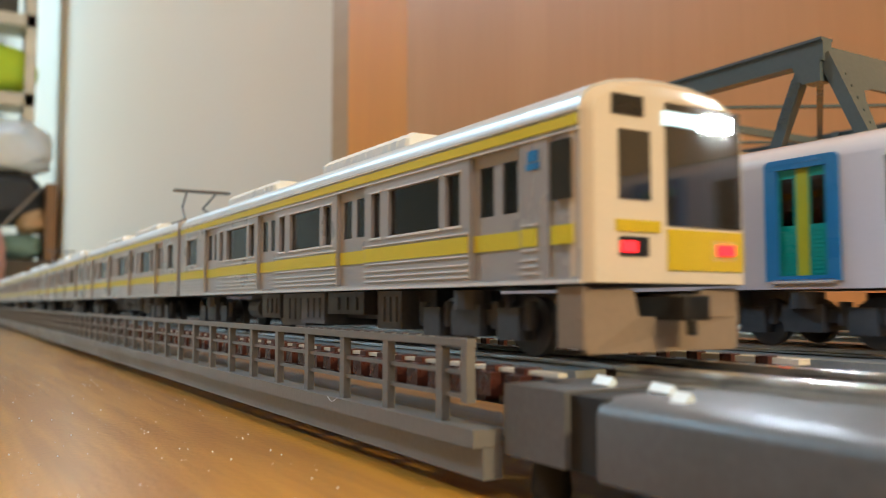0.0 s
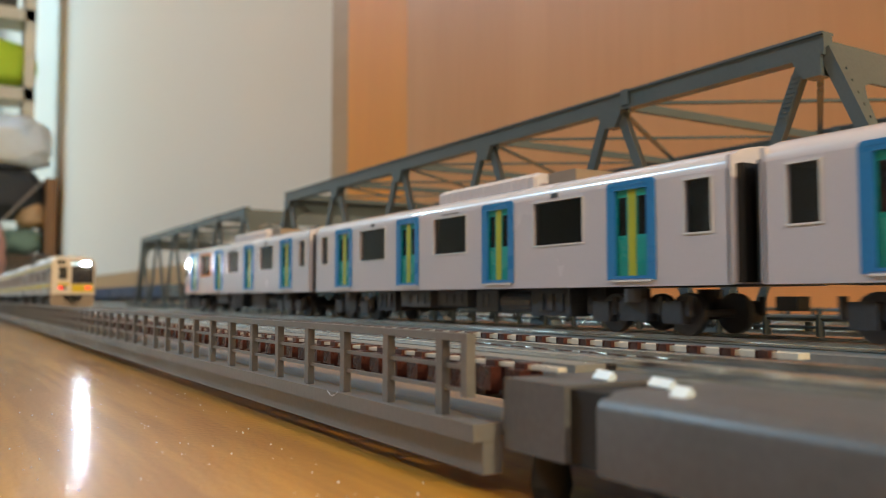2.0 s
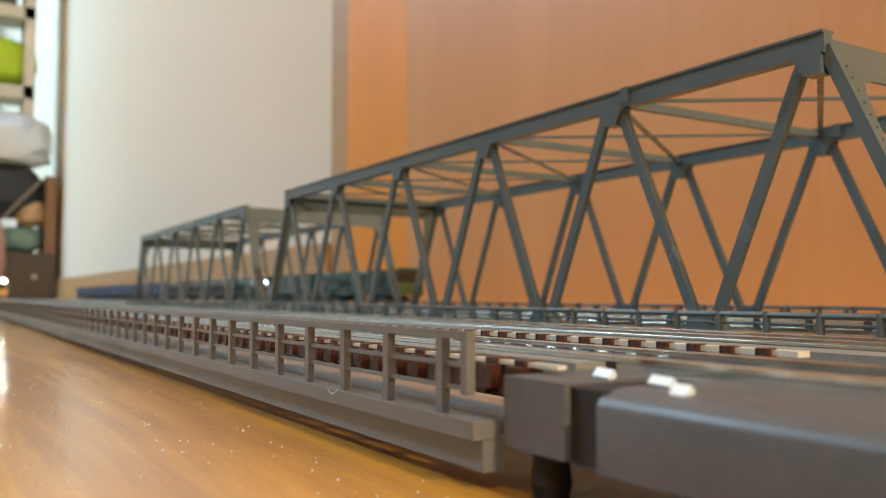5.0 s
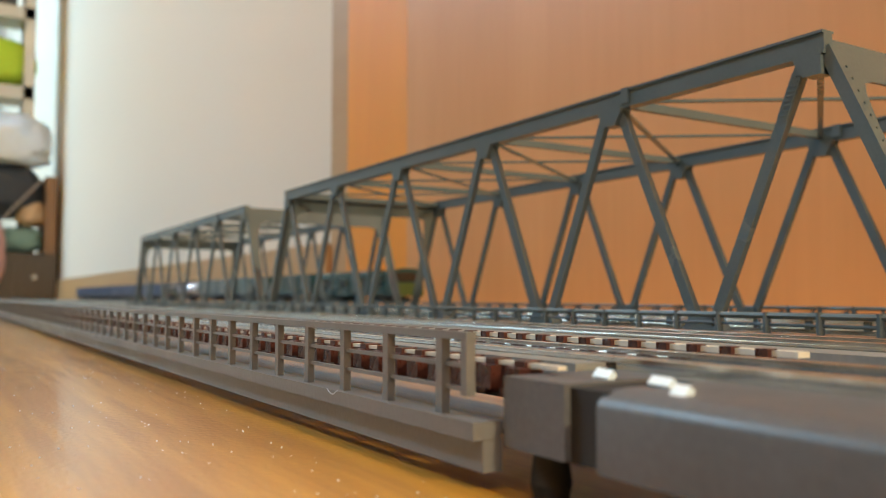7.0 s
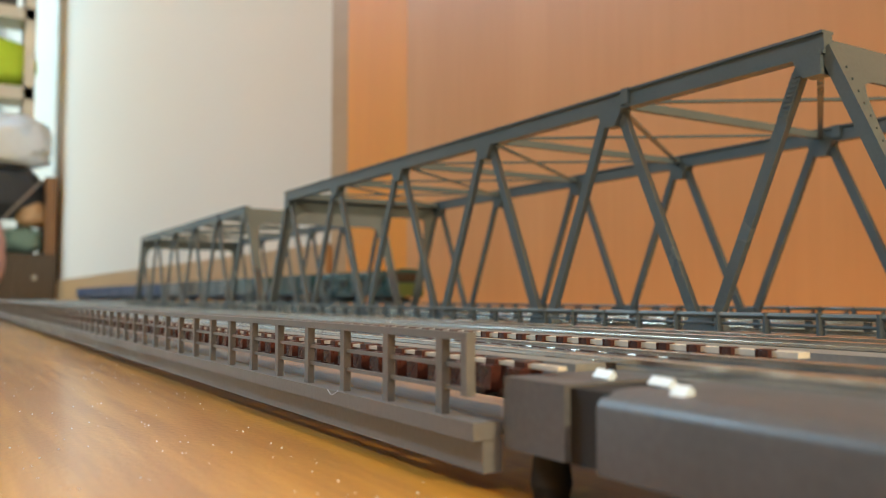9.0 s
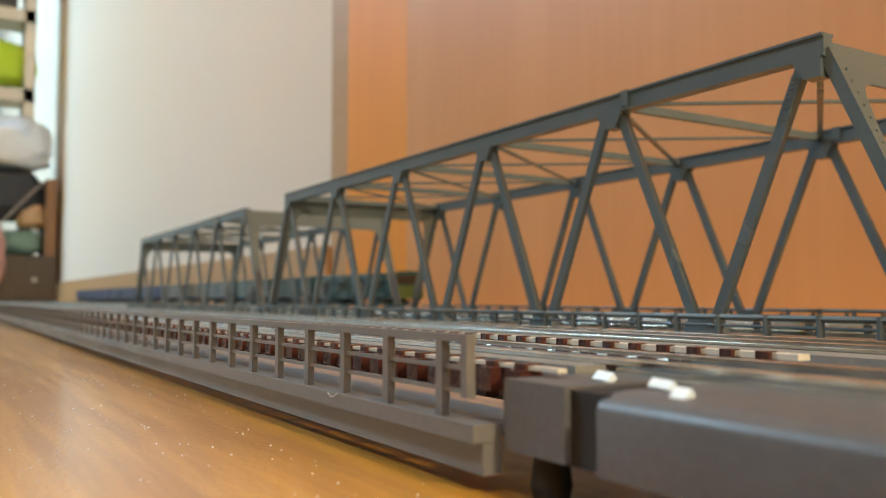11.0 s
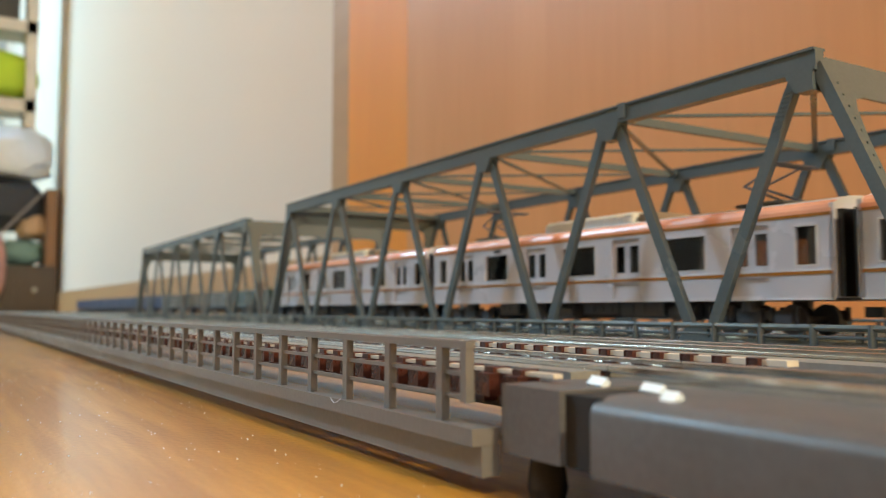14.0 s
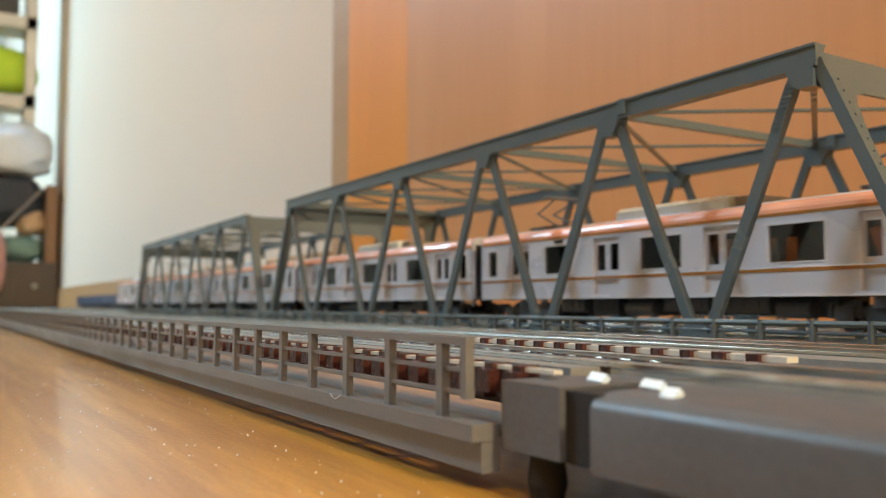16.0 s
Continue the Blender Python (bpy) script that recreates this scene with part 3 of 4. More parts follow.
ROOFLINE = [(9.5, 20.8), (9.42, 21.6), (9.0, 22.3), (8.1, 23.0), (6.2, 23.7), (3.2, 24.2), (0, 24.35), (-3.2, 24.2), (-6.2, 23.7), (-8.1, 23.0), (-9.0, 22.3), (-9.42, 21.6), (-9.5, 20.8)]


def roof(car, mat, y0, y1, edge=None):
    bm = bmesh.new()
    loft(bm, [[(x, y, z) for x, z in ROOFLINE] for y in (y0, y1)])
    part("roof", bm, mat, car, "", True)


def ac_unit(car, y, length, mat, top=26.3):
    bm = bmesh.new()
    prof = [(-6.2, 23.4), (6.2, 23.4), (6.2, top - 0.8), (5.2, top), (-5.2, top), (-6.2, top - 0.8)]
    steps = [(0.0, 0.94), (0.6, 1.0)]
    k = 1.6
    while k < length - 2:
        steps += [(k, 1.0), (k + 0.1, 0.985), (k + 0.9, 0.985), (k + 1.0, 1.0)]
        k += 2.2
    steps += [(length - 0.6, 1.0), (length, 0.94)]
    loft(bm, [[(a * q, y + yy, 23.4 + (b - 23.4) * q) for a, b in prof] for yy, q in steps])
    part("ac_unit", bm, mat, car, "louvred roof air-conditioning unit")


def pantograph(car, y):
    p_bm = bmesh.new()
    for s in (-1, 1):
        rod(p_bm, (s * 4, y - 5, 24.6), (s * 4, y + 5, 24.6), 0.35, 6)
        rod(p_bm, (s * 4, y - 4, 24.9), (s * 2.5, y + 5, 28.6), 0.28, 6)
        rod(p_bm, (s * 2.5, y + 5, 28.6), (s * 3.5, y - 3.4, 31.6), 0.24, 6)
    for yy in (-5, 0, 5):
        rod(p_bm, (-5, y + yy, 24.5), (5, y + yy, 24.5), 0.35, 6)
    for yy in (-4.2, -2.6):
        rod(p_bm, (-6.6, y + yy, 31.7), (6.6, y + yy, 31.7), 0.3, 6)
    for s in (-1, 1):
        for yy in (-4, 4):
            rod(p_bm, (s * 4, y + yy, 23.6), (s * 4, y + yy, 24.8), 0.7, 8)
    part("pantograph", p_bm, MIDGEAR, car, "folding metal pantograph")


def shell(car, mat, y0, y1, z0, z1, openings):
    """Two side plates with openings, end plates and floor."""
    bm = bmesh.new()
    for s in (-1, 1):
        plate(bm, s * HALF, s * (HALF - 0.7), y0, y1, z0, z1, openings)
    part("body_side", bm, mat, car)
    bm = bmesh.new()
    box(bm, -HALF + 0.75, HALF - 0.75, y0 + 0.4, y1 - 0.4, z0 + 0.05, z0 + 0.9)
    part("underframe", bm, DARKGEAR, car)
    bm = bmesh.new()
    for s in (-1, 1):
        box(bm, s * 5.6 - 2.6, s * 5.6 + 2.6, y0 + 8, y1 - 8, z0 + 0.95, z0 + 4.6)
        box(bm, s * 8.0 - 0.35, s * 8.0 + 0.35, y0 + 8, y1 - 8, z0 + 4.6, z0 + 6.2)
    part("seats", bm, SEAT, car, "brown moulded seat rows")


def flat_end(car, mat, y, sgn):
    bm = bmesh.new()
    box(bm, -HALF, HALF, y - 0.35, y + 0.35, 6.7, 22.6)
    part("end_wall", bm, mat, car)
    bm = bmesh.new()
    box(bm, -8.6, 8.6, min(y + sgn * 0.3, y + sgn * 1.45), max(y + sgn * 0.3, y + sgn * 1.45), 6.9, 21.5)
    part("gangway", bm, BLACK, car, "black gangway bellows")


def nose(car, mat, y, sgn, steps):
    """A rounded cab end that closes the body at y, growing towards sgn."""
    base = [(HALF, 6.7), (HALF, 14), *ROOFLINE, (-HALF, 14), (-HALF, 6.7)]
    rings = []
    for d, sx, drop in steps:
        rings.append([(x * sx, y + sgn * d, 6.7 + (z - 6.7) * drop) for x, z in base])
    bm = bmesh.new()
    loft(bm, rings)
    return part("cab", bm, mat, car, "", True)


def windows(car, spans, z0, z1, cache, glass=WINDOW):
    for a, b in spans:
        key = (round(b - a, 2), z0, z1)
        for s in (-1, 1):
            m = mm(s * (HALF - 0.55), (a + b) / 2, 0)
            if key in cache:
                again(cache[key], car, m)
            else:
                bm = bmesh.new()
                w = (b - a) / 2
                box(bm, -0.1, 0.1, -w, w, z0, z1)
                cache[key] = part("window", bm, glass, car, "tinted window pane")
                cache[key].matrix_basis = m


def rim(bm, s, a, b, z0, z1, w, out):
    """A raised frame round an opening on side s."""
    x0, x1 = sorted((s * HALF, s * (HALF + out)))
    plate(bm, x0, x1, a - w, b + w, z0 - w, z1 + w, [(a, b, z0, z1)])


def yellow_car(tail, seed, panto):
    """Silver car with yellow bands; y runs from 0 at the tail end to 130."""
    car = thing("train_car", "silver model commuter train car with yellow bands on the track" if not tail else "silver model train end car with cream cab and red tail lights", "model train car", "silver and yellow train")
    rng = random.Random(seed)
    doors = [13.2, 44.8, 76.2, 107.6] if tail else [17.75, 49.25, 80.75, 112.25]
    dw = 4.1
    big, small = [], []
    for a, b in zip(doors, doors[1:]):
        small += [(a + 5.9, a + 8.7), (b - 8.2, b - 5.9)]
        big.append((a + 9.9, b - 10.3))
    big.append((117.5, 125.5) if tail else (121, 126))
    if not tail:
        big.append((4, 9))
    y0, y1 = (1.0 if tail else 0.0), 130.0
    cz0, cz1 = 12.7, 18.0
    openings = [(a, b, cz0, cz1) for a, b in big + small] + [(d - dw, d + dw, 7.2, 19.2) for d in doors]
    if tail:
        openings.append((1.4, 5.0, 7.2, 19.4))
    shell(car, SILVER, y0, y1, 6.6, 20.9, openings)
    roof(car, SILVERROOF, y0, y1)
    cache = {}
    windows(car, big + small, cz0, cz1, cache)
    first = None
    for d in doors:
        for s in (-1, 1):
            m = mm(s * (HALF - 0.75), d, 0)
            if first is None:
                bm = bmesh.new()
                plate(bm, -0.2, 0.2, -dw, dw, 7.2, 19.2, [(-3.1, -0.7, 13.2, 18.0), (0.7, 3.1, 13.2, 18.0)])
                first = part("sliding_door", bm, SILVER, car, "silver sliding door")
                first.matrix_basis = m
                bm = bmesh.new()
                box(bm, -0.08, 0.08, -3.1, -0.7, 13.2, 18)
                box(bm, -0.08, 0.08, 0.7, 3.1, 13.2, 18)
                dg = part("door_glass", bm, WINDOW, first)
            else:
                again(dg, again(first, car, m))
    # raised frames, ribs and bands on both sides
    bm = bmesh.new()
    for s in (-1, 1):
        for a, b in big + small:
            x0, x1 = sorted((s * HALF, s * (HALF + 0.18)))
            box(bm, x0, x1, a - 0.2, b + 0.2, cz0 - 0.25, cz0)
            box(bm, x0, x1, a - 0.2, b + 0.2, cz1, cz1 + 0.22)
    each_part("window_trim", bm, BRIGHTLINE, car, "bright metal window trim")
    edges = [y0 + (5.6 if tail else 0.4)]
    for d in doors:
        edges += [d - dw - 0.3, d + dw + 0.3]
    edges.append(y1 - 0.3)
    bm = bmesh.new()
    for s in (-1, 1):
        x0, x1 = sorted((s * HALF, s * (HALF + 0.16)))
        for a, b in zip(edges[::2], edges[1::2]):
            for z in (11.75, 9.55, 8.7, 8.1, 7.5):
                box(bm, x0, x1, a, b, z, z + 0.16)
        box(bm, x0, x1, y0, y1, 6.65, 6.95)
        box(bm, x0, x1, y0, y1, 20.75, 21.0)
        box(bm, x0, x1, y0, y1, 19.15, 19.3)
    each_part("rib", bm, BRIGHTLINE, car, "bright pressed ribs")
    for s in (-1, 1):
        x0, x1 = sorted((s * HALF, s * (HALF + 0.12)))
        xa, xb = sorted((s * (HALF - 0.56), s * (HALF - 0.42)))
        pieces = [(x0, x1, a, b) for a, b in zip(edges[::2], edges[1::2])] + [(xa, xb, d - dw + 0.1, d + dw - 0.1) for d in doors]
        if tail:
            pieces.append((x0, x1, 1.8, 4.6))
        for pa, pb, a, b in pieces:
            bm = bmesh.new()
            box(bm, pa, pb, a, b, 9.9, 11.5)
            part("yellow_band", bm, YELLOW, car, "yellow waist band")
        bm = bmesh.new()
        box(bm, x0, x1, y0 + 0.2, y1, 19.6, 20.5)
        part("cantrail_band", bm, YELLOW, car, "yellow band below the roof")
        if tail:
            bm = bmesh.new()
            box(bm, x0, x1, 6.2, 8.0, 16.6, 17.2)
            box(bm, x0, x1, 6.4, 7.8, 17.3, 18.3)
            part("emblem", bm, BLUE, car, "small blue emblem")
    for a, l in ((36, 26), (82, 26)):
        ac_unit(car, a, l, ACLIT, 25.6)
    if panto:
        pantograph(car, 20)
    flat_end(car, SILVER, 130, 1)
    if tail:
        cab_front(car)
    else:
        flat_end(car, SILVER, 0, -1)
    bogie(car, 22 if not tail else 20)
    bogie(car, 110)
    underfloor(car, rng, 36, 94)
    bm = bmesh.new()
    box(bm, -1.2, 1.2, 130, 133.2, 3.4, 5.2)
    part("coupler", bm, BLACK, car)
    return car


def cab_front(car):
    nose(car, CREAM, 2.2, -1, [(0, 1.001, 1.001), (0.9, 0.99, 0.99), (1.7, 0.965, 0.978), (2.2, 0.925, 0.955)])
    for nm, mat, x0, x1, z0, z1, lab in (
            ("destination_sign", BLACK, -6.9, -3.4, 20.6, 22.3, "small black destination window"),
            ("cab_window", DARKGLASS, -6.2, -2.7, 13.6, 19.4, "narrow dark cab window"),
            ("windscreen", DARKGLASS, -0.8, 8.5, 11.6, 22.2, "large dark windscreen"),
            ("cab_band", CABYELLOW, -6.6, -1.6, 10.9, 11.9, "yellow cab panel"),
            ("cab_panel", CABYELLOW, -0.8, 8.7, 7.8, 11.3, "yellow cab panel"),
            ("lamp_recess", BLACK, -6.2, -3.0, 8.9, 10.5, "dark lamp recess"),
            ("lamp_recess", CREAM, 4.6, 7.8, 8.7, 10.5, "lamp housing")):
        bm = bmesh.new()
        box(bm, x0, x1, -0.14, 0.3, z0, z1)
        rounded(bm, 0.12)
        part(nm, bm, mat, car, lab)
    for x0, x1 in ((-6.1, -4.6), (5.2, 7.2)):
        bm = bmesh.new()
        box(bm, x0, x1, -0.42, 0.1, 9.2, 10.1)
        rounded(bm, 0.2)
        part("tail_light", bm, REDGLOW, car, "glowing red tail light")
    for i in range(4):
        bm = bmesh.new()
        box(bm, -1.2 + i * 2.1, 0.7 + i * 2.1, -0.3, 0.1, 20.2, 21.4)
        rounded(bm, 0.2)
        part("destination_light", bm, SIGNGLOW, car, "glowing white destination light")
    bm = bmesh.new()
    box(bm, 3.6, 6.9, -0.52, -0.2, 20.2, 21.45)
    rounded(bm, 0.1)
    part("led_lens", bm, LEDGLOW, car, "brilliant white lamp lens")
    bm = bmesh.new()
    prof = [(-8.8, 0.9), (8.8, 0.9), (9.2, 3.8), (9.0, 6.2), (4, 6.2), (3.4, 3.9), (-3.4, 3.9), (-4, 6.2), (-9.0, 6.2), (-9.2, 3.8)]
    front = [(a, 0.5 + abs(a) * 0.06, b) for a, b in prof]
    back = [(a, 1.3 + abs(a) * 0.06, b) for a, b in prof]
    loft(bm, [front, back])
    part("cab_skirt", bm, SKIRTCAB, car, "grey-beige pilot skirt")
    bm = bmesh.new()
    for s in (-1, 1):
        box(bm, s * 8.8 - 0.35, s * 8.8 + 0.35, 1.1, 4.4, 1.3, 6.4)
    each_part("side_skirt", bm, SKIRTCAB, car)
    bm = bmesh.new()
    box(bm, -1.5, 1.5, -2.6, 3, 3.6, 5.7)
    rod(bm, (-0.6, -2.4, 2.4), (-0.6, -2.4, 3.7), 0.5, 8)
    rounded(bm, 0.3)
    part("coupler", bm, BLACK, car, "black knuckle coupler")
    for s in (-1, 1):
        bm = bmesh.new()
        box(bm, s * 9.62 - 0.1, s * 9.62 + 0.1, 1.9, 4.5, 13.6, 18.6)
        each_part("crew_door_window", bm, DARKGLASS, car)
        bm = bmesh.new()
        box(bm, s * 9.0 - 0.25, s * 9.0 + 0.25, 1.4, 5.0, 7.2, 19.4)
        part("crew_door", bm, SILVER, car, "silver crew door")


def blue_car(tail, seed):
    """White car with blue, green and yellow doors; y from 0 (front of run) to 130 (tail)."""
    car = thing("train_car", "white model commuter train car with blue and green doors", "model train car", "white and blue train")
    rng = random.Random(seed)
    doors = [17.0, 49.4, 81.7, 113.3]
    dw = 4.0
    wins = [(2.8, 7.2), (27.2, 39.2), (59.4, 71.2), (91.8, 104.4)]
    if not tail:
        wins.append((122.6, 126.8))
    cz0, cz1 = 13.4, 20.2
    y1 = 125.0 if tail else 130.0
    openings = [(a, b, cz0, cz1) for a, b in wins] + [(d - dw, d + dw, 7.7, 20.8) for d in doors]
    shell(car, WHITEBODY, 0, y1, 6.6, 20.9, openings)
    roof(car, WHITEBODY, 0, y1)
    windows(car, wins, cz0, cz1, {})
    src = None
    for d in doors:
        for s in (-1, 1):
            m = mm(s * (HALF - 0.5), d, 0, 0, 0, 0 if s < 0 else 180)
            if src is None:
                bm = bmesh.new()
                plate(bm, -0.62, 0.2, -dw, dw, 7.7, 20.8, [(-dw + 0.9, dw - 0.9, 8.1, 20.2)])
                over = bmesh.new()
                plate(over, -0.66, -0.5, -dw - 0.75, dw + 0.75, 7.5, 21.4, [(-dw, dw, 7.6, 20.8)])
                top = [e for e in over.edges if all(v.co.z > 21.3 * MM and abs(v.co.y) > (dw + 0.7) * MM for v in e.verts) and abs(e.verts[0].co.x - e.verts[1].co.x) > 0.1 * MM]
                bmesh.ops.bevel(over, geom=top, offset=1.3 * MM, segments=5, profile=0.5, affect="EDGES")
                band = finish("band", over, BLUE)
                bm.from_mesh(band)
                bpy.data.meshes.remove(band)
                src = part("door_surround", bm, BLUE, car, "blue door surround")
                src.matrix_basis = m
                kids = []
                for a, b in ((-dw + 0.9, -0.75), (0.75, dw - 0.9)):
                    bm = bmesh.new()
                    plate(bm, -0.2, 0.1, a, b, 8.1, 20.2, [(a + 0.35, b - 0.2, 13.8, 19.2)])
                    for i in range(11):
                        box(bm, -0.26, -0.2, a, b, 8.3 + i * 0.48, 8.5 + i * 0.48)
                    kids.append(part("door_leaf", bm, TEAL, src, "teal green sliding door leaf"))
                    bm = bmesh.new()
                    box(bm, -0.08, 0.04, a + 0.35, b - 0.2, 13.8, 19.2)
                    kids.append(part("door_glass", bm, WINDOW, src))
                bm = bmesh.new()
                box(bm, -0.28, 0.1, -0.75, 0.75, 8.1, 20.2)
                kids.append(part("door_edge", bm, LIME, src, "lime yellow door edge strip"))
            else:
                o = again(src, car, m)
                for k in kids:
                    again(k, o)
    bm = bmesh.new()
    for s in (-1, 1):
        for a, b in wins:
            rim(bm, s, a, b, cz0, cz1, 0.25, 0.12)
        for d in doors:
            x0, x1 = sorted((s * HALF, s * (HALF + 0.25)))
            box(bm, x0, x1, d - dw, d + dw, 7.25, 7.55)
    each_part("window_trim", bm, BRIGHTLINE, car, "pale window trim")
    if tail:
        bm = bmesh.new()
        for s in (-1, 1):
            rim(bm, s, 91.8, 104.4, cz0, cz1, 0.7, 0.2)
        each_part("orange_frame", bm, ORANGE, car, "orange frame round one window")
        bm = bmesh.new()
        for s in (-1, 1):
            rod(bm, (s * (HALF + 0.02), 117.2, 20.6), (s * (HALF + 0.2), 117.2, 20.6), 1.7, 16)
            rod(bm, (s * (HALF + 0.02), 109.2, 20.9), (s * (HALF + 0.2), 109.2, 20.9), 1.2, 16)
        each_part("door_emblem", bm, BLUE, car, "round blue door emblem")
        nose(car, WHITEBODY, 125, 1, [(0, 1.001, 1.001), (2.0, 0.985, 0.99), (3.6, 0.95, 0.955), (4.6, 0.90, 0.90), (5.2, 0.82, 0.80)])
        bm = bmesh.new()
        for s in (-1, 1):
            box(bm, s * 9.45 - 0.14, s * 9.45 + 0.14, 122.8, 125.6, 13.6, 19.0)
        each_part("crew_door_window", bm, DARKGLASS, car)
        bm = bmesh.new()
        for s in (-1, 1):
            rim(bm, s, 122.4, 126.0, 8.0, 19.6, 0.22, 0.05)
        each_part("crew_door_trim", bm, BRIGHTLINE, car)
        bm = bmesh.new()
        box(bm, -8.2, 8.2, 125.5, 128.6, 1.6, 6.55)
        rounded(bm, 0.6)
        part("cab_skirt", bm, DARKGEAR, car, "dark pilot skirt")
        bm = bmesh.new()
        box(bm, -6.5, 6.5, 129.6, 130.35, 12.5, 20)
        rounded(bm, 0.3)
        part("windscreen", bm, DARKGLASS, car, "dark windscreen")
    else:
        flat_end(car, WHITEBODY, 130, 1)
    flat_end(car, WHITEBODY, 0, -1)
    bm = bmesh.new()
    for s in (-1, 1):
        x0, x1 = sorted((s * HALF, s * (HALF + 0.1)))
        for y in (34, 98):
            box(bm, x0, x1, y - 1.0, y + 0.6, 21.0 - 0.3, 21.0 + 0.4)
        box(bm, x0, x1, 62, 68, 20.75, 20.95)
    each_part("side_display", bm, DARKGEAR, car, "small dark side display")
    ac_unit(car, 43, 32, WHITEBODY)
    bm = bmesh.new()
    box(bm, -5, 5, 34, 41, 23.6, 25.8)
    rounded(bm, 0.8)
    part("roof_vent", bm, SKIRTCAB, car, "beige roof vent")
    bogie(car, 18)
    bogie(car, 112)
    underfloor(car, rng, 32, 98)
    bm = bmesh.new()
    box(bm, -1.2, 1.2, -3.2, 0, 3.4, 5.2)
    part("coupler", bm, BLACK, car)
    return car


def orange_car(lead, seed, panto):
    """Pale silver car with brown-orange lines and a salmon roof edge; y from 0 (rear) to 130 (front)."""
    car = thing("train_car", "pale silver model metro car with orange roof line", "model train car", "silver and orange train")
    rng = random.Random(seed)
    doors = [16.6, 48.8, 80.6, 113.0]
    dw = 4.2
    wins = [(3.0, 7.0), (27.0, 38.2), (58.6, 70.0), (92.6, 102.6)]
    if not lead:
        wins.append((122.8, 126.8))
    else:
        wins.append((120.5, 123.0))
    cz0, cz1 = 12.4, 19.0
    y1 = 126.0 if lead else 130.0
    openings = [(a, b, cz0, cz1) for a, b in wins] + [(d - dw, d + dw, 7.2, 19.9) for d in doors]
    shell(car, PALEBODY, 0, y1, 6.3, 20.9, openings)
    roof(car, SILVERROOF, 0, y1)
    windows(car, wins, cz0, cz1, {}, CLEARPANE)
    src = None
    for d in doors:
        for s in (-1, 1):
            m = mm(s * (HALF - 0.75), d, 0)
            if src is None:
                bm = bmesh.new()
                plate(bm, -0.2, 0.2, -dw, dw, 7.2, 19.9, [(-3.4, -0.8, 12.6, 18.4), (0.8, 3.4, 12.6, 18.4)])
                src = part("sliding_door", bm, PALEBODY, car, "pale silver sliding door")
                src.matrix_basis = m
                bm = bmesh.new()
                box(bm, -0.08, 0.08, -3.4, -0.8, 12.6, 18.4)
                box(bm, -0.08, 0.08, 0.8, 3.4, 12.6, 18.4)
                dg = part("door_glass", bm, CLEARPANE, src)
            else:
                again(dg, again(src, car, m))
    for nm, mat, z0, z1, out, lab in (("waist_line", BROWNLINE, 10.7, 11.3, 0.12, "brown-orange waist line"), ("waist_edge", BRIGHTLINE, 11.3, 11.5, 0.16, "bright edge line"), ("cantrail_line", BROWNLINE, 20.6, 21.1, 0.12, "golden brown line below the roof"), ("sill_line", BRIGHTLINE, 6.4, 6.6, 0.16, "bright sill line")):
        bm = bmesh.new()
        for s in (-1, 1):
            x0, x1 = sorted((s * HALF, s * (HALF + out)))
            box(bm, x0, x1, 0.2, y1 - 0.2, z0, z1)
        each_part(nm, bm, mat, car, lab)
    bm = bmesh.new()
    outer = [(9.62, 21.12), (9.5, 21.8), (9.1, 22.5), (8.2, 23.2), (8.05, 22.9), (8.9, 22.25), (9.3, 21.6), (9.4, 21.1)]
    for s in (-1, 1):
        loft(bm, [[(s * x, y, z) for x, z in outer] for y in (0.1, y1 - 0.1)])
    each_part("roof_edge", bm, ROOFSALMON, car, "glossy salmon orange roof edge")
    bm = bmesh.new()
    for s in (-1, 1):
        for a, b in wins:
            rim(bm, s, a, b, cz0, cz1, 0.2, 0.1)
    each_part("window_trim", bm, BRIGHTLINE, car, "bright window trim")
    if lead:
        nose(car, PALEBODY, 126, 1, [(0, 1.001, 1.001), (1.6, 0.98, 0.985), (3.0, 0.94, 0.95), (4.0, 0.86, 0.88)])
        bm = bmesh.new()
        box(bm, -6.2, 6.2, 129.4, 130.2, 12, 20.5)
        rounded(bm, 0.3)
        part("windscreen", bm, DARKGLASS, car, "dark windscreen")
        bm = bmesh.new()
        for s in (-1, 1):
            box(bm, s * 9.5 - 0.12, s * 9.5 + 0.12, 124.2, 126.2, 13.0, 18.6)
        each_part("crew_door_window", bm, DARKGLASS, car)
        bm = bmesh.new()
        box(bm, -8.4, 8.4, 126, 129, 1.4, 6.3)
        rounded(bm, 0.6)
        part("cab_skirt", bm, DARKGEAR, car, "grey pilot skirt")
    else:
        flat_end(car, PALEBODY, 130, 1)
    flat_end(car, PALEBODY, 0, -1)
    bm = bmesh.new()
    for s in (-1, 1):
        x0, x1 = sorted((s * HALF, s * (HALF + 0.1)))
        box(bm, x0, x1, 95.5, 98.5, 19.6, 20.3)
    each_part("side_display", bm, BLACK, car, "small dark side display")
    ac_unit(car, 50, 31, ACLIT)
    bm = bmesh.new()
    box(bm, -5, 5, 44, 49, 23.6, 25.7)
    rounded(bm, 0.8)
    part("roof_vent", bm, SKIRTCAB, car, "beige roof vent")
    if panto:
        pantograph(car, 18)
        pantograph(car, 109)
    bogie(car, 18)
    bogie(car, 112)
    underfloor(car, rng, 32, 98)
    bm = bmesh.new()
    box(bm, -1.2, 1.2, -3.2, 0, 3.4, 5.2)
    part("coupler", bm, BLACK, car)
    return car


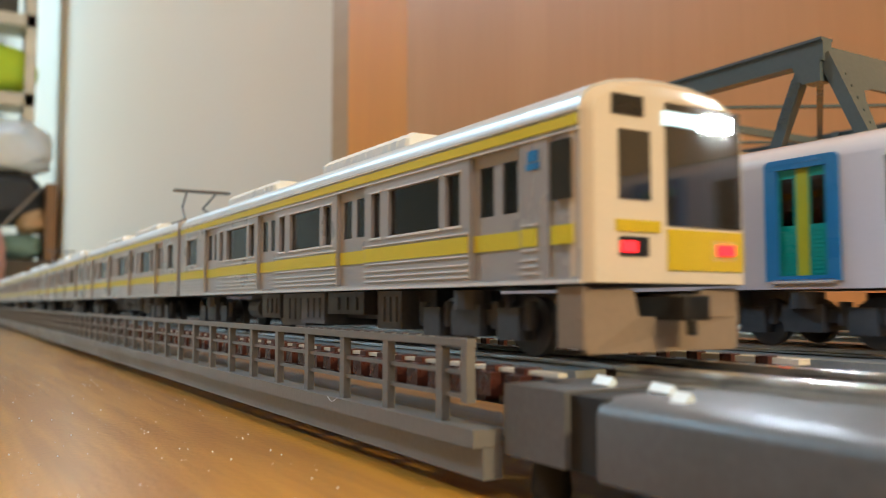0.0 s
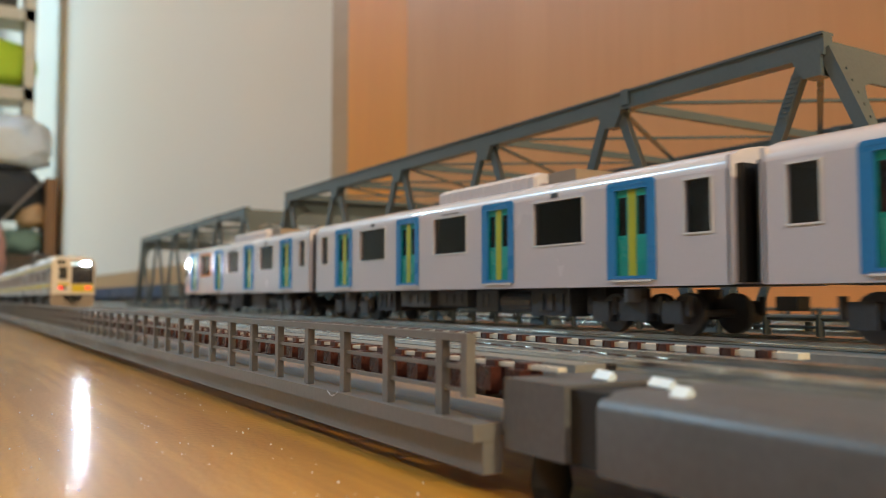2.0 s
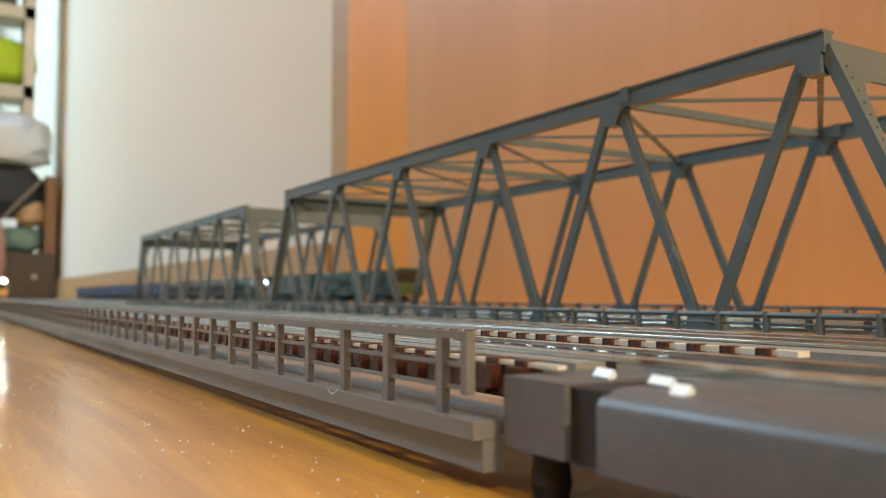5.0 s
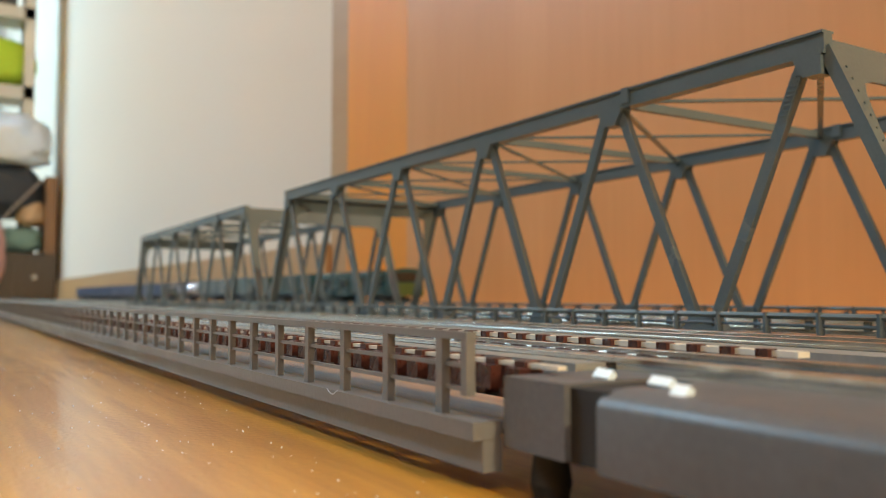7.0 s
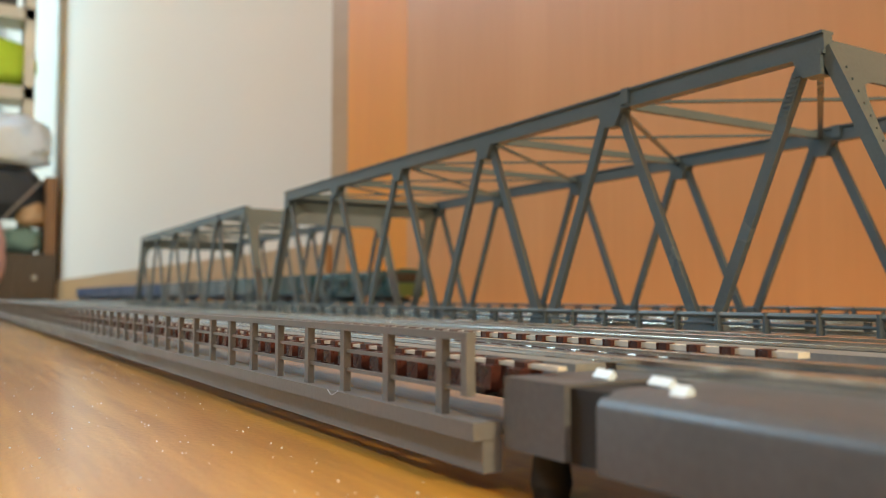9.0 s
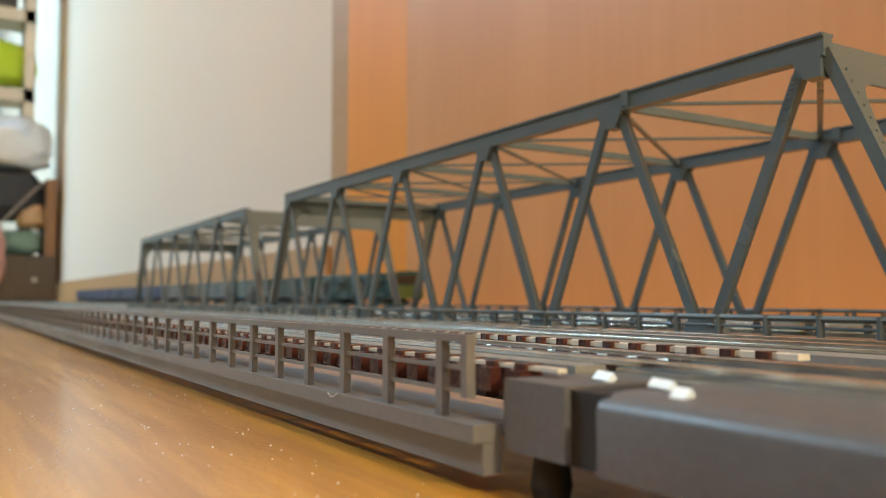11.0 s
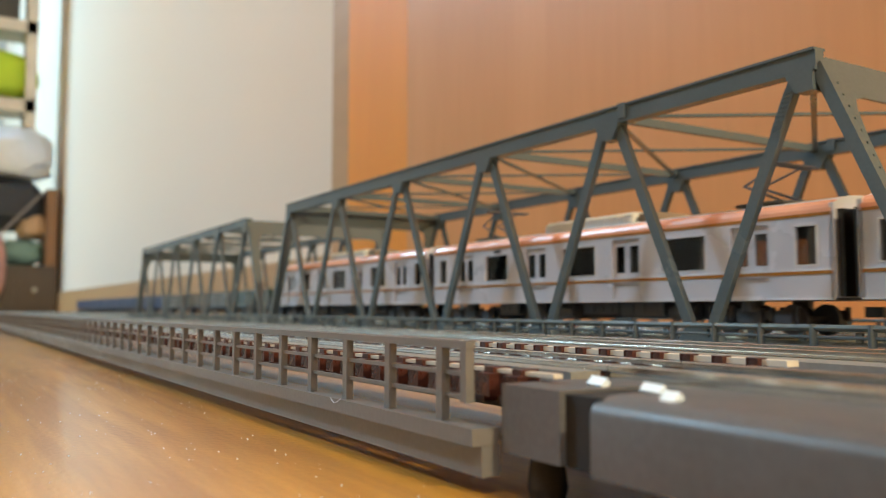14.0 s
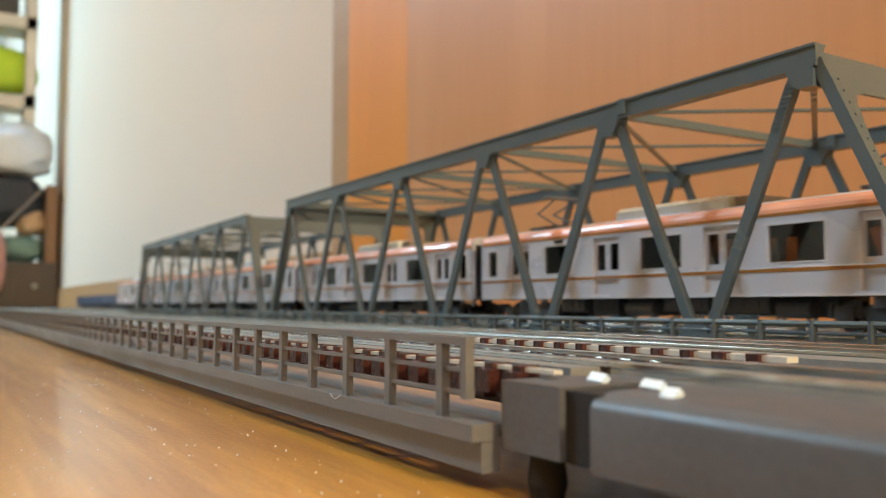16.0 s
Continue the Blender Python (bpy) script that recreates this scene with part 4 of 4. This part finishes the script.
PITCH_CAR = 133.2
PITCH_LONG = PITCH_CAR + 1.7
YELLOW_TRAIN, BLUE_TRAIN, ORANGE_TRAIN = [], [], []
y_tail = yellow_car(True, 1, False)
YELLOW_TRAIN.append((y_tail, 0.0))
y_mid, y_pan = yellow_car(False, 2, False), yellow_car(False, 3, True)
YELLOW_TRAIN += [(y_pan, PITCH_CAR), (y_mid, 2 * PITCH_CAR)]
for i, src in ((3, y_pan), (4, y_mid), (5, y_mid)):
    YELLOW_TRAIN.append((copy_thing(src, Matrix()), i * PITCH_CAR))
b_tail, b_mid = blue_car(True, 4), blue_car(False, 5)
BLUE_TRAIN += [(b_tail, -130.0), (b_mid, -130.0 - PITCH_LONG)]
for i in range(2, 6):
    BLUE_TRAIN.append((copy_thing(b_mid, Matrix()), -130.0 - i * PITCH_LONG))
o_lead, o_mid, o_pan = orange_car(True, 6, False), orange_car(False, 7, False), orange_car(False, 8, True)
ORANGE_TRAIN += [(o_lead, -130.0), (o_pan, -130.0 - PITCH_LONG), (o_mid, -130.0 - 2 * PITCH_LONG)]
for i, src in ((3, o_mid), (4, o_pan), (5, o_mid)):
    ORANGE_TRAIN.append((copy_thing(src, Matrix()), -130.0 - i * PITCH_LONG))


# ---- parked goods train behind the bridges ----
C5 = 208.5
TEALBOX = surface("teal_container", (0.02, 0.055, 0.055), 0.06, 0, 900, 0.12, 0.0)
BLUEBOX = surface("blue_container", (0.04, 0.06, 0.12), 0.5, 0, 900, 0.12, 0.1)
GREYBOX = surface("grey_container", (0.05, 0.056, 0.065), 0.06, 0, 900, 0.12, 0.0)
OLIVE = surface("olive_paint", (0.05, 0.075, 0.02), 0.3, 0, 900, 0.12, 0.1)


def goods_wagon(y, mat, colour):
    w = thing("goods_wagon", "flat model goods wagon carrying " + colour + " containers", "model wagon", "parked goods train", at=(C5, y, RAIL))
    bm = bmesh.new()
    box(bm, -8.5, 8.5, 1, 77, 5.4, 6.8)
    part("wagon_bed", bm, DARKGEAR, w)
    for yy in (15, 63):
        bm = bmesh.new()
        for s in (-1, 1):
            box(bm, s * 6.5 - 0.6, s * 6.5 + 0.6, yy - 8, yy + 8, 2.2, 4.2)
            for e in (-6, 6):
                rod(bm, (s * 4.0, yy + e, 2.85), (s * 5.2, yy + e, 2.85), 2.85, 14)
        box(bm, -6.5, 6.5, yy - 2, yy + 2, 2.8, 5.4)
        part("bogie", bm, DARKGEAR, w)
    for k in range(3):
        bm = bmesh.new()
        a, b = 2.5 + k * 24.6, 2.5 + k * 24.6 + 23.6
        box(bm, -8, 8, a, b, 6.85, 19.2)
        rounded(bm, 0.3)
        for s in (-1, 1):
            for yy in (a + 0.5, b - 1.5):
                box(bm, min(s * 7.9, s * 8.2), max(s * 7.9, s * 8.2), yy, yy + 1.0, 7.4, 18.6)
        part("container", bm, mat, w, colour + " smooth container with end posts")


def parked_engine(y):
    e = thing("model_locomotive", "dark green model locomotive parked behind the truss", "model train car", at=(C5, y, RAIL))
    bm = bmesh.new()
    prof = [(-9, 5.2), (9, 5.2), (9, 15.5), (7.4, 18.6), (4, 19.6), (-4, 19.6), (-7.4, 18.6), (-9, 15.5)]
    loft(bm, [[(a, yy, b) for a, b in prof] for yy in (0, 104)])
    part("body", bm, TEALBOX, e, "dark teal locomotive body", True)
    bm = bmesh.new()
    box(bm, -8.6, 8.6, -1.0, 0.2, 5.4, 12.0)
    rounded(bm, 0.3)
    part("cab_end", bm, OLIVE, e, "olive green cab end")
    bm = bmesh.new()
    box(bm, -7.6, 7.6, -0.7, 0.2, 13, 17.4)
    rounded(bm, 0.3)
    part("windscreen", bm, DARKGLASS, e, "dark windscreen")
    for k in range(4):
        bm = bmesh.new()
        for s in (-1, 1):
            box(bm, s * 9.05 - 0.1, s * 9.05 + 0.1, 12 + k * 22, 22 + k * 22, 10.4, 14.6)
        each_part("side_grille", bm, BLACK, e)
    for yy in (22, 82):
        bm = bmesh.new()
        for s in (-1, 1):
            box(bm, s * 6.8 - 0.7, s * 6.8 + 0.7, yy - 11, yy + 11, 1.8, 4.6)
            for q in (-8, 8):
                rod(bm, (s * 4.0, yy + q, 3.0), (s * 5.2, yy + q, 3.0), 3.0, 14)
        box(bm, -6.5, 6.5, yy - 3, yy + 3, 2.6, 5.2)
        part("bogie", bm, DARKGEAR, e)


roadbed(C5, 310, 1660, "grey plastic model track holding parked goods wagons")
parked_engine(380)
for i in range(13):
    m, c = ((TEALBOX, "dark teal"), (GREYBOX, "dark grey"), (BLUEBOX, "dark blue"))[0 if i < 2 else 1 if i < 5 else 2]
    goods_wagon(488 + i * 80, m, c)

# ---- household things at the far end of the wall ----
RACKGREY = surface("rack_steel", (0.30, 0.31, 0.32), 0.4, 0.5, 200, 0.08, 0.05, stain=12)
LIMECLOTH = surface("lime_cloth", (0.42, 0.62, 0.04), 0.8, 0, 300, 0.15, 0.4, stain=10)
WHITEBAG = surface("white_plastic_film", (0.60, 0.68, 0.85), 0.4, 0, 60, 0.06, 0.4, stain=12)
NAVYCLOTH = surface("navy_cloth", (0.035, 0.042, 0.06), 0.8, 0, 300, 0.25, 0.4, stain=15)
STRAPGREY = surface("grey_webbing", (0.22, 0.21, 0.22), 0.7, 0, 300, 0.1, 0.3)
CRATEWOOD = wood("crate_wood", (0.14, 0.07, 0.035), (0.22, 0.12, 0.06), 0.5, 2, 12)
CHESTWOOD = wood("chest_wood", (0.035, 0.026, 0.022), (0.06, 0.043, 0.034), 0.4, 2, 9)
BEIGECLOTH = surface("beige_cloth", (0.50, 0.36, 0.24), 0.8, 0, 200, 0.1, 0.3, stain=12)
TEALCLOTH = surface("teal_cloth", (0.16, 0.27, 0.26), 0.8, 0, 200, 0.1, 0.3, stain=12)
PINKCLOTH = surface("pink_cloth", (0.40, 0.22, 0.21), 0.8, 0, 200, 0.1, 0.3, stain=12)
BLACKBOX = surface("black_box_card", (0.02, 0.022, 0.026), 0.5, 0, 200, 0.2, 0.1)


def lump(cx, cy, cz, rx, ry, rz, seed, rough=0.16, n=4):
    """A soft crumpled form."""
    bm = bmesh.new()
    bmesh.ops.create_icosphere(bm, subdivisions=n, radius=1.0)
    for v in bm.verts:
        p = v.co.copy()
        k = 1 + rough * noise.noise(p * 1.7 + Vector((seed, 0, 0))) + rough * 0.5 * noise.noise(p * 4.5 + Vector((0, seed, 0)))
        q = Vector((math.copysign(abs(p.x) ** 0.75, p.x), math.copysign(abs(p.y) ** 0.75, p.y), math.copysign(abs(p.z) ** 0.75, p.z))) * k
        v.co = Vector((cx + q.x * rx, cy + q.y * ry, max(cz + q.z * rz, cz - rz))) * MM
    return bm


def build_clutter():
    rack = thing("steel_rack", "tall grey steel shelving rack against the white wall", "shelf rack")
    for x in (-260, 203):
        for y in (2584, 2676):
            bm = bmesh.new()
            box(bm, x - 14, x + 14, y - 14, y + 14, 0, 1500)
            rounded(bm, 3)
            part("post", bm, RACKGREY, rack)
    for z in (565, 790, 1040, 1400):
        bm = bmesh.new()
        box(bm, -272, 215, 2570, 2690, z, z + 34)
        rounded(bm, 3)
        part("rack_shelf", bm, RACKGREY, rack)
    solo("cushion", lump(35, 2630, 675, 195, 62, 72, 3, 0.08), LIMECLOTH, "lime green cloth cushion lying on the rack", "cushion", smooth=True)
    for x0, x1, z0, z1 in ((-230, 170, 825, 1010), (-200, 172, 1075, 1290)):
        bm = bmesh.new()
        box(bm, x0, x1, 2590, 2680, z0, z1)
        rounded(bm, 8)
        b = solo("storage_box", bm, BLACKBOX, "black storage box standing on the rack", "box")
        bm = bmesh.new()
        box(bm, x0 - 4, x1 + 4, 2587, 2683, z1 + 0.5, z1 + 16)
        rounded(bm, 4)
        part("lid", bm, BLACKBOX, b)
    bm = bmesh.new()
    box(bm, 60, 274, 2470, 2690, 0, 130)
    rounded(bm, 4)
    c = solo("low_chest", bm, CHESTWOOD, "dark brown wooden chest on the floor by the wall", "chest")
    for a, b2 in ((66, 164), (170, 268)):
        bm = bmesh.new()
        box(bm, a, b2, 2464, 2469.5, 12, 118)
        rounded(bm, 2)
        d = part("drawer_front", bm, CHESTWOOD, c)
        bm = bmesh.new()
        rod(bm, ((a + b2) / 2, 2452, 66), ((a + b2) / 2, 2464, 66), 7, 12)
        part("drawer_knob", bm, RACKGREY, d)
    solo("folded_cloth", lump(190, 2560, 168, 55, 60, 37, 5), TEALCLOTH, "folded grey-teal cloth bundle on a dark chest", "cloth", smooth=True)
    solo("folded_cloth", lump(215, 2555, 242, 38, 50, 36, 6), BEIGECLOTH, "beige cloth bundle lying on a teal one", "cloth", smooth=True)
    bm = bmesh.new()
    box(bm, 244, 272, 2480, 2680, 131, 340)
    rounded(bm, 3)
    solo("wooden_crate", bm, CRATEWOOD, "upright brown wooden crate side on the chest", "crate")
    pack = solo("backpack", lump(150, 2580, 300, 95, 80, 70, 7), NAVYCLOTH, "dark navy cloth backpack with a grey strap", "bag", smooth=True)
    bm = bmesh.new()
    bar(bm, (140, 2490, 218), (235, 2490, 330), 6, 26, (0, 1, 0))
    part("strap", bm, STRAPGREY, pack, "grey webbing strap")
    solo("plastic_bag", lump(150, 2580, 440, 112, 90, 76, 11, 0.22), WHITEBAG, "crumpled white plastic bag on the backpack", "bag", smooth=True)
    solo("cloth_bag", lump(105, 2440, 130, 42, 40, 95, 13, 0.1), PINKCLOTH, "dusty pink cloth bag beside the chest", "bag", smooth=True)
    rng = random.Random(5)
    bm = bmesh.new()
    for _ in range(520):
        x, y = rng.uniform(-25, 35), 38 + 260 * rng.random() ** 1.6
        r = rng.uniform(0.03, 0.1)
        bmesh.ops.create_icosphere(bm, subdivisions=1, radius=r * MM, matrix=mm(x, y, r * 0.7))
    solo("dust", bm, WHITEBAG, "fine pale dust specks on the glossy floor", "dust", kind="stuff")
    fibre = bpy.data.curves.new("fibre", "CURVE")
    fibre.dimensions, fibre.bevel_depth = "3D", 0.00003
    sp = fibre.splines.new("BEZIER")
    sp.bezier_points.add(2)
    for bp, co in zip(sp.bezier_points, ((35.45, 79.5, 5.6), (35.4, 81.0, 5.1), (35.45, 82.2, 5.5))):
        bp.co = Vector(co) * MM
        bp.handle_left_type = bp.handle_right_type = "AUTO"
    fibre.materials.append(WHITEBAG)
    tagged(new("fibre", fibre), "thin pale fibre lying on the bridge ledge", "fibre")


build_clutter()


def motions():
    """Each car runs along its straight track; the numbers are the leading point's place in millimetres."""
    runs = (
        (YELLOW_TRAIN, C1, ((0, 50.7), (0.4, 123.6), (0.8, 197.5), (1.5, 326), (2.2, 455), (3.0, 606), (4.2, 830), (5.2, 1017), (6.5, 1259), (7.4, 1427), (8.0, 1520), (8.8, 1565), (16, 1565))),
        (BLUE_TRAIN, C2, ((0, 711.6), (0.4, 637.9), (0.8, 562), (1.5, 428.4), (2.2, 296.2), (2.8, 183.4), (3.2, 108), (3.5, 52), (4.2, -80), (5.2, -260), (6.5, -420), (8, -480), (16, -480))),
        (ORANGE_TRAIN, C3, ((0, -330), (9.5, -330), (10.6, -255), (11.6, -95), (12.8, 123.5), (13.3, 215.3), (14.0, 347.7), (15.5, 631.5), (16, 726.8))))
    for train, cx, rows in runs:
        for car, off in train:
            walk(car, [(t, mm(cx, y + off, RAIL)) for t, y in rows])


motions()
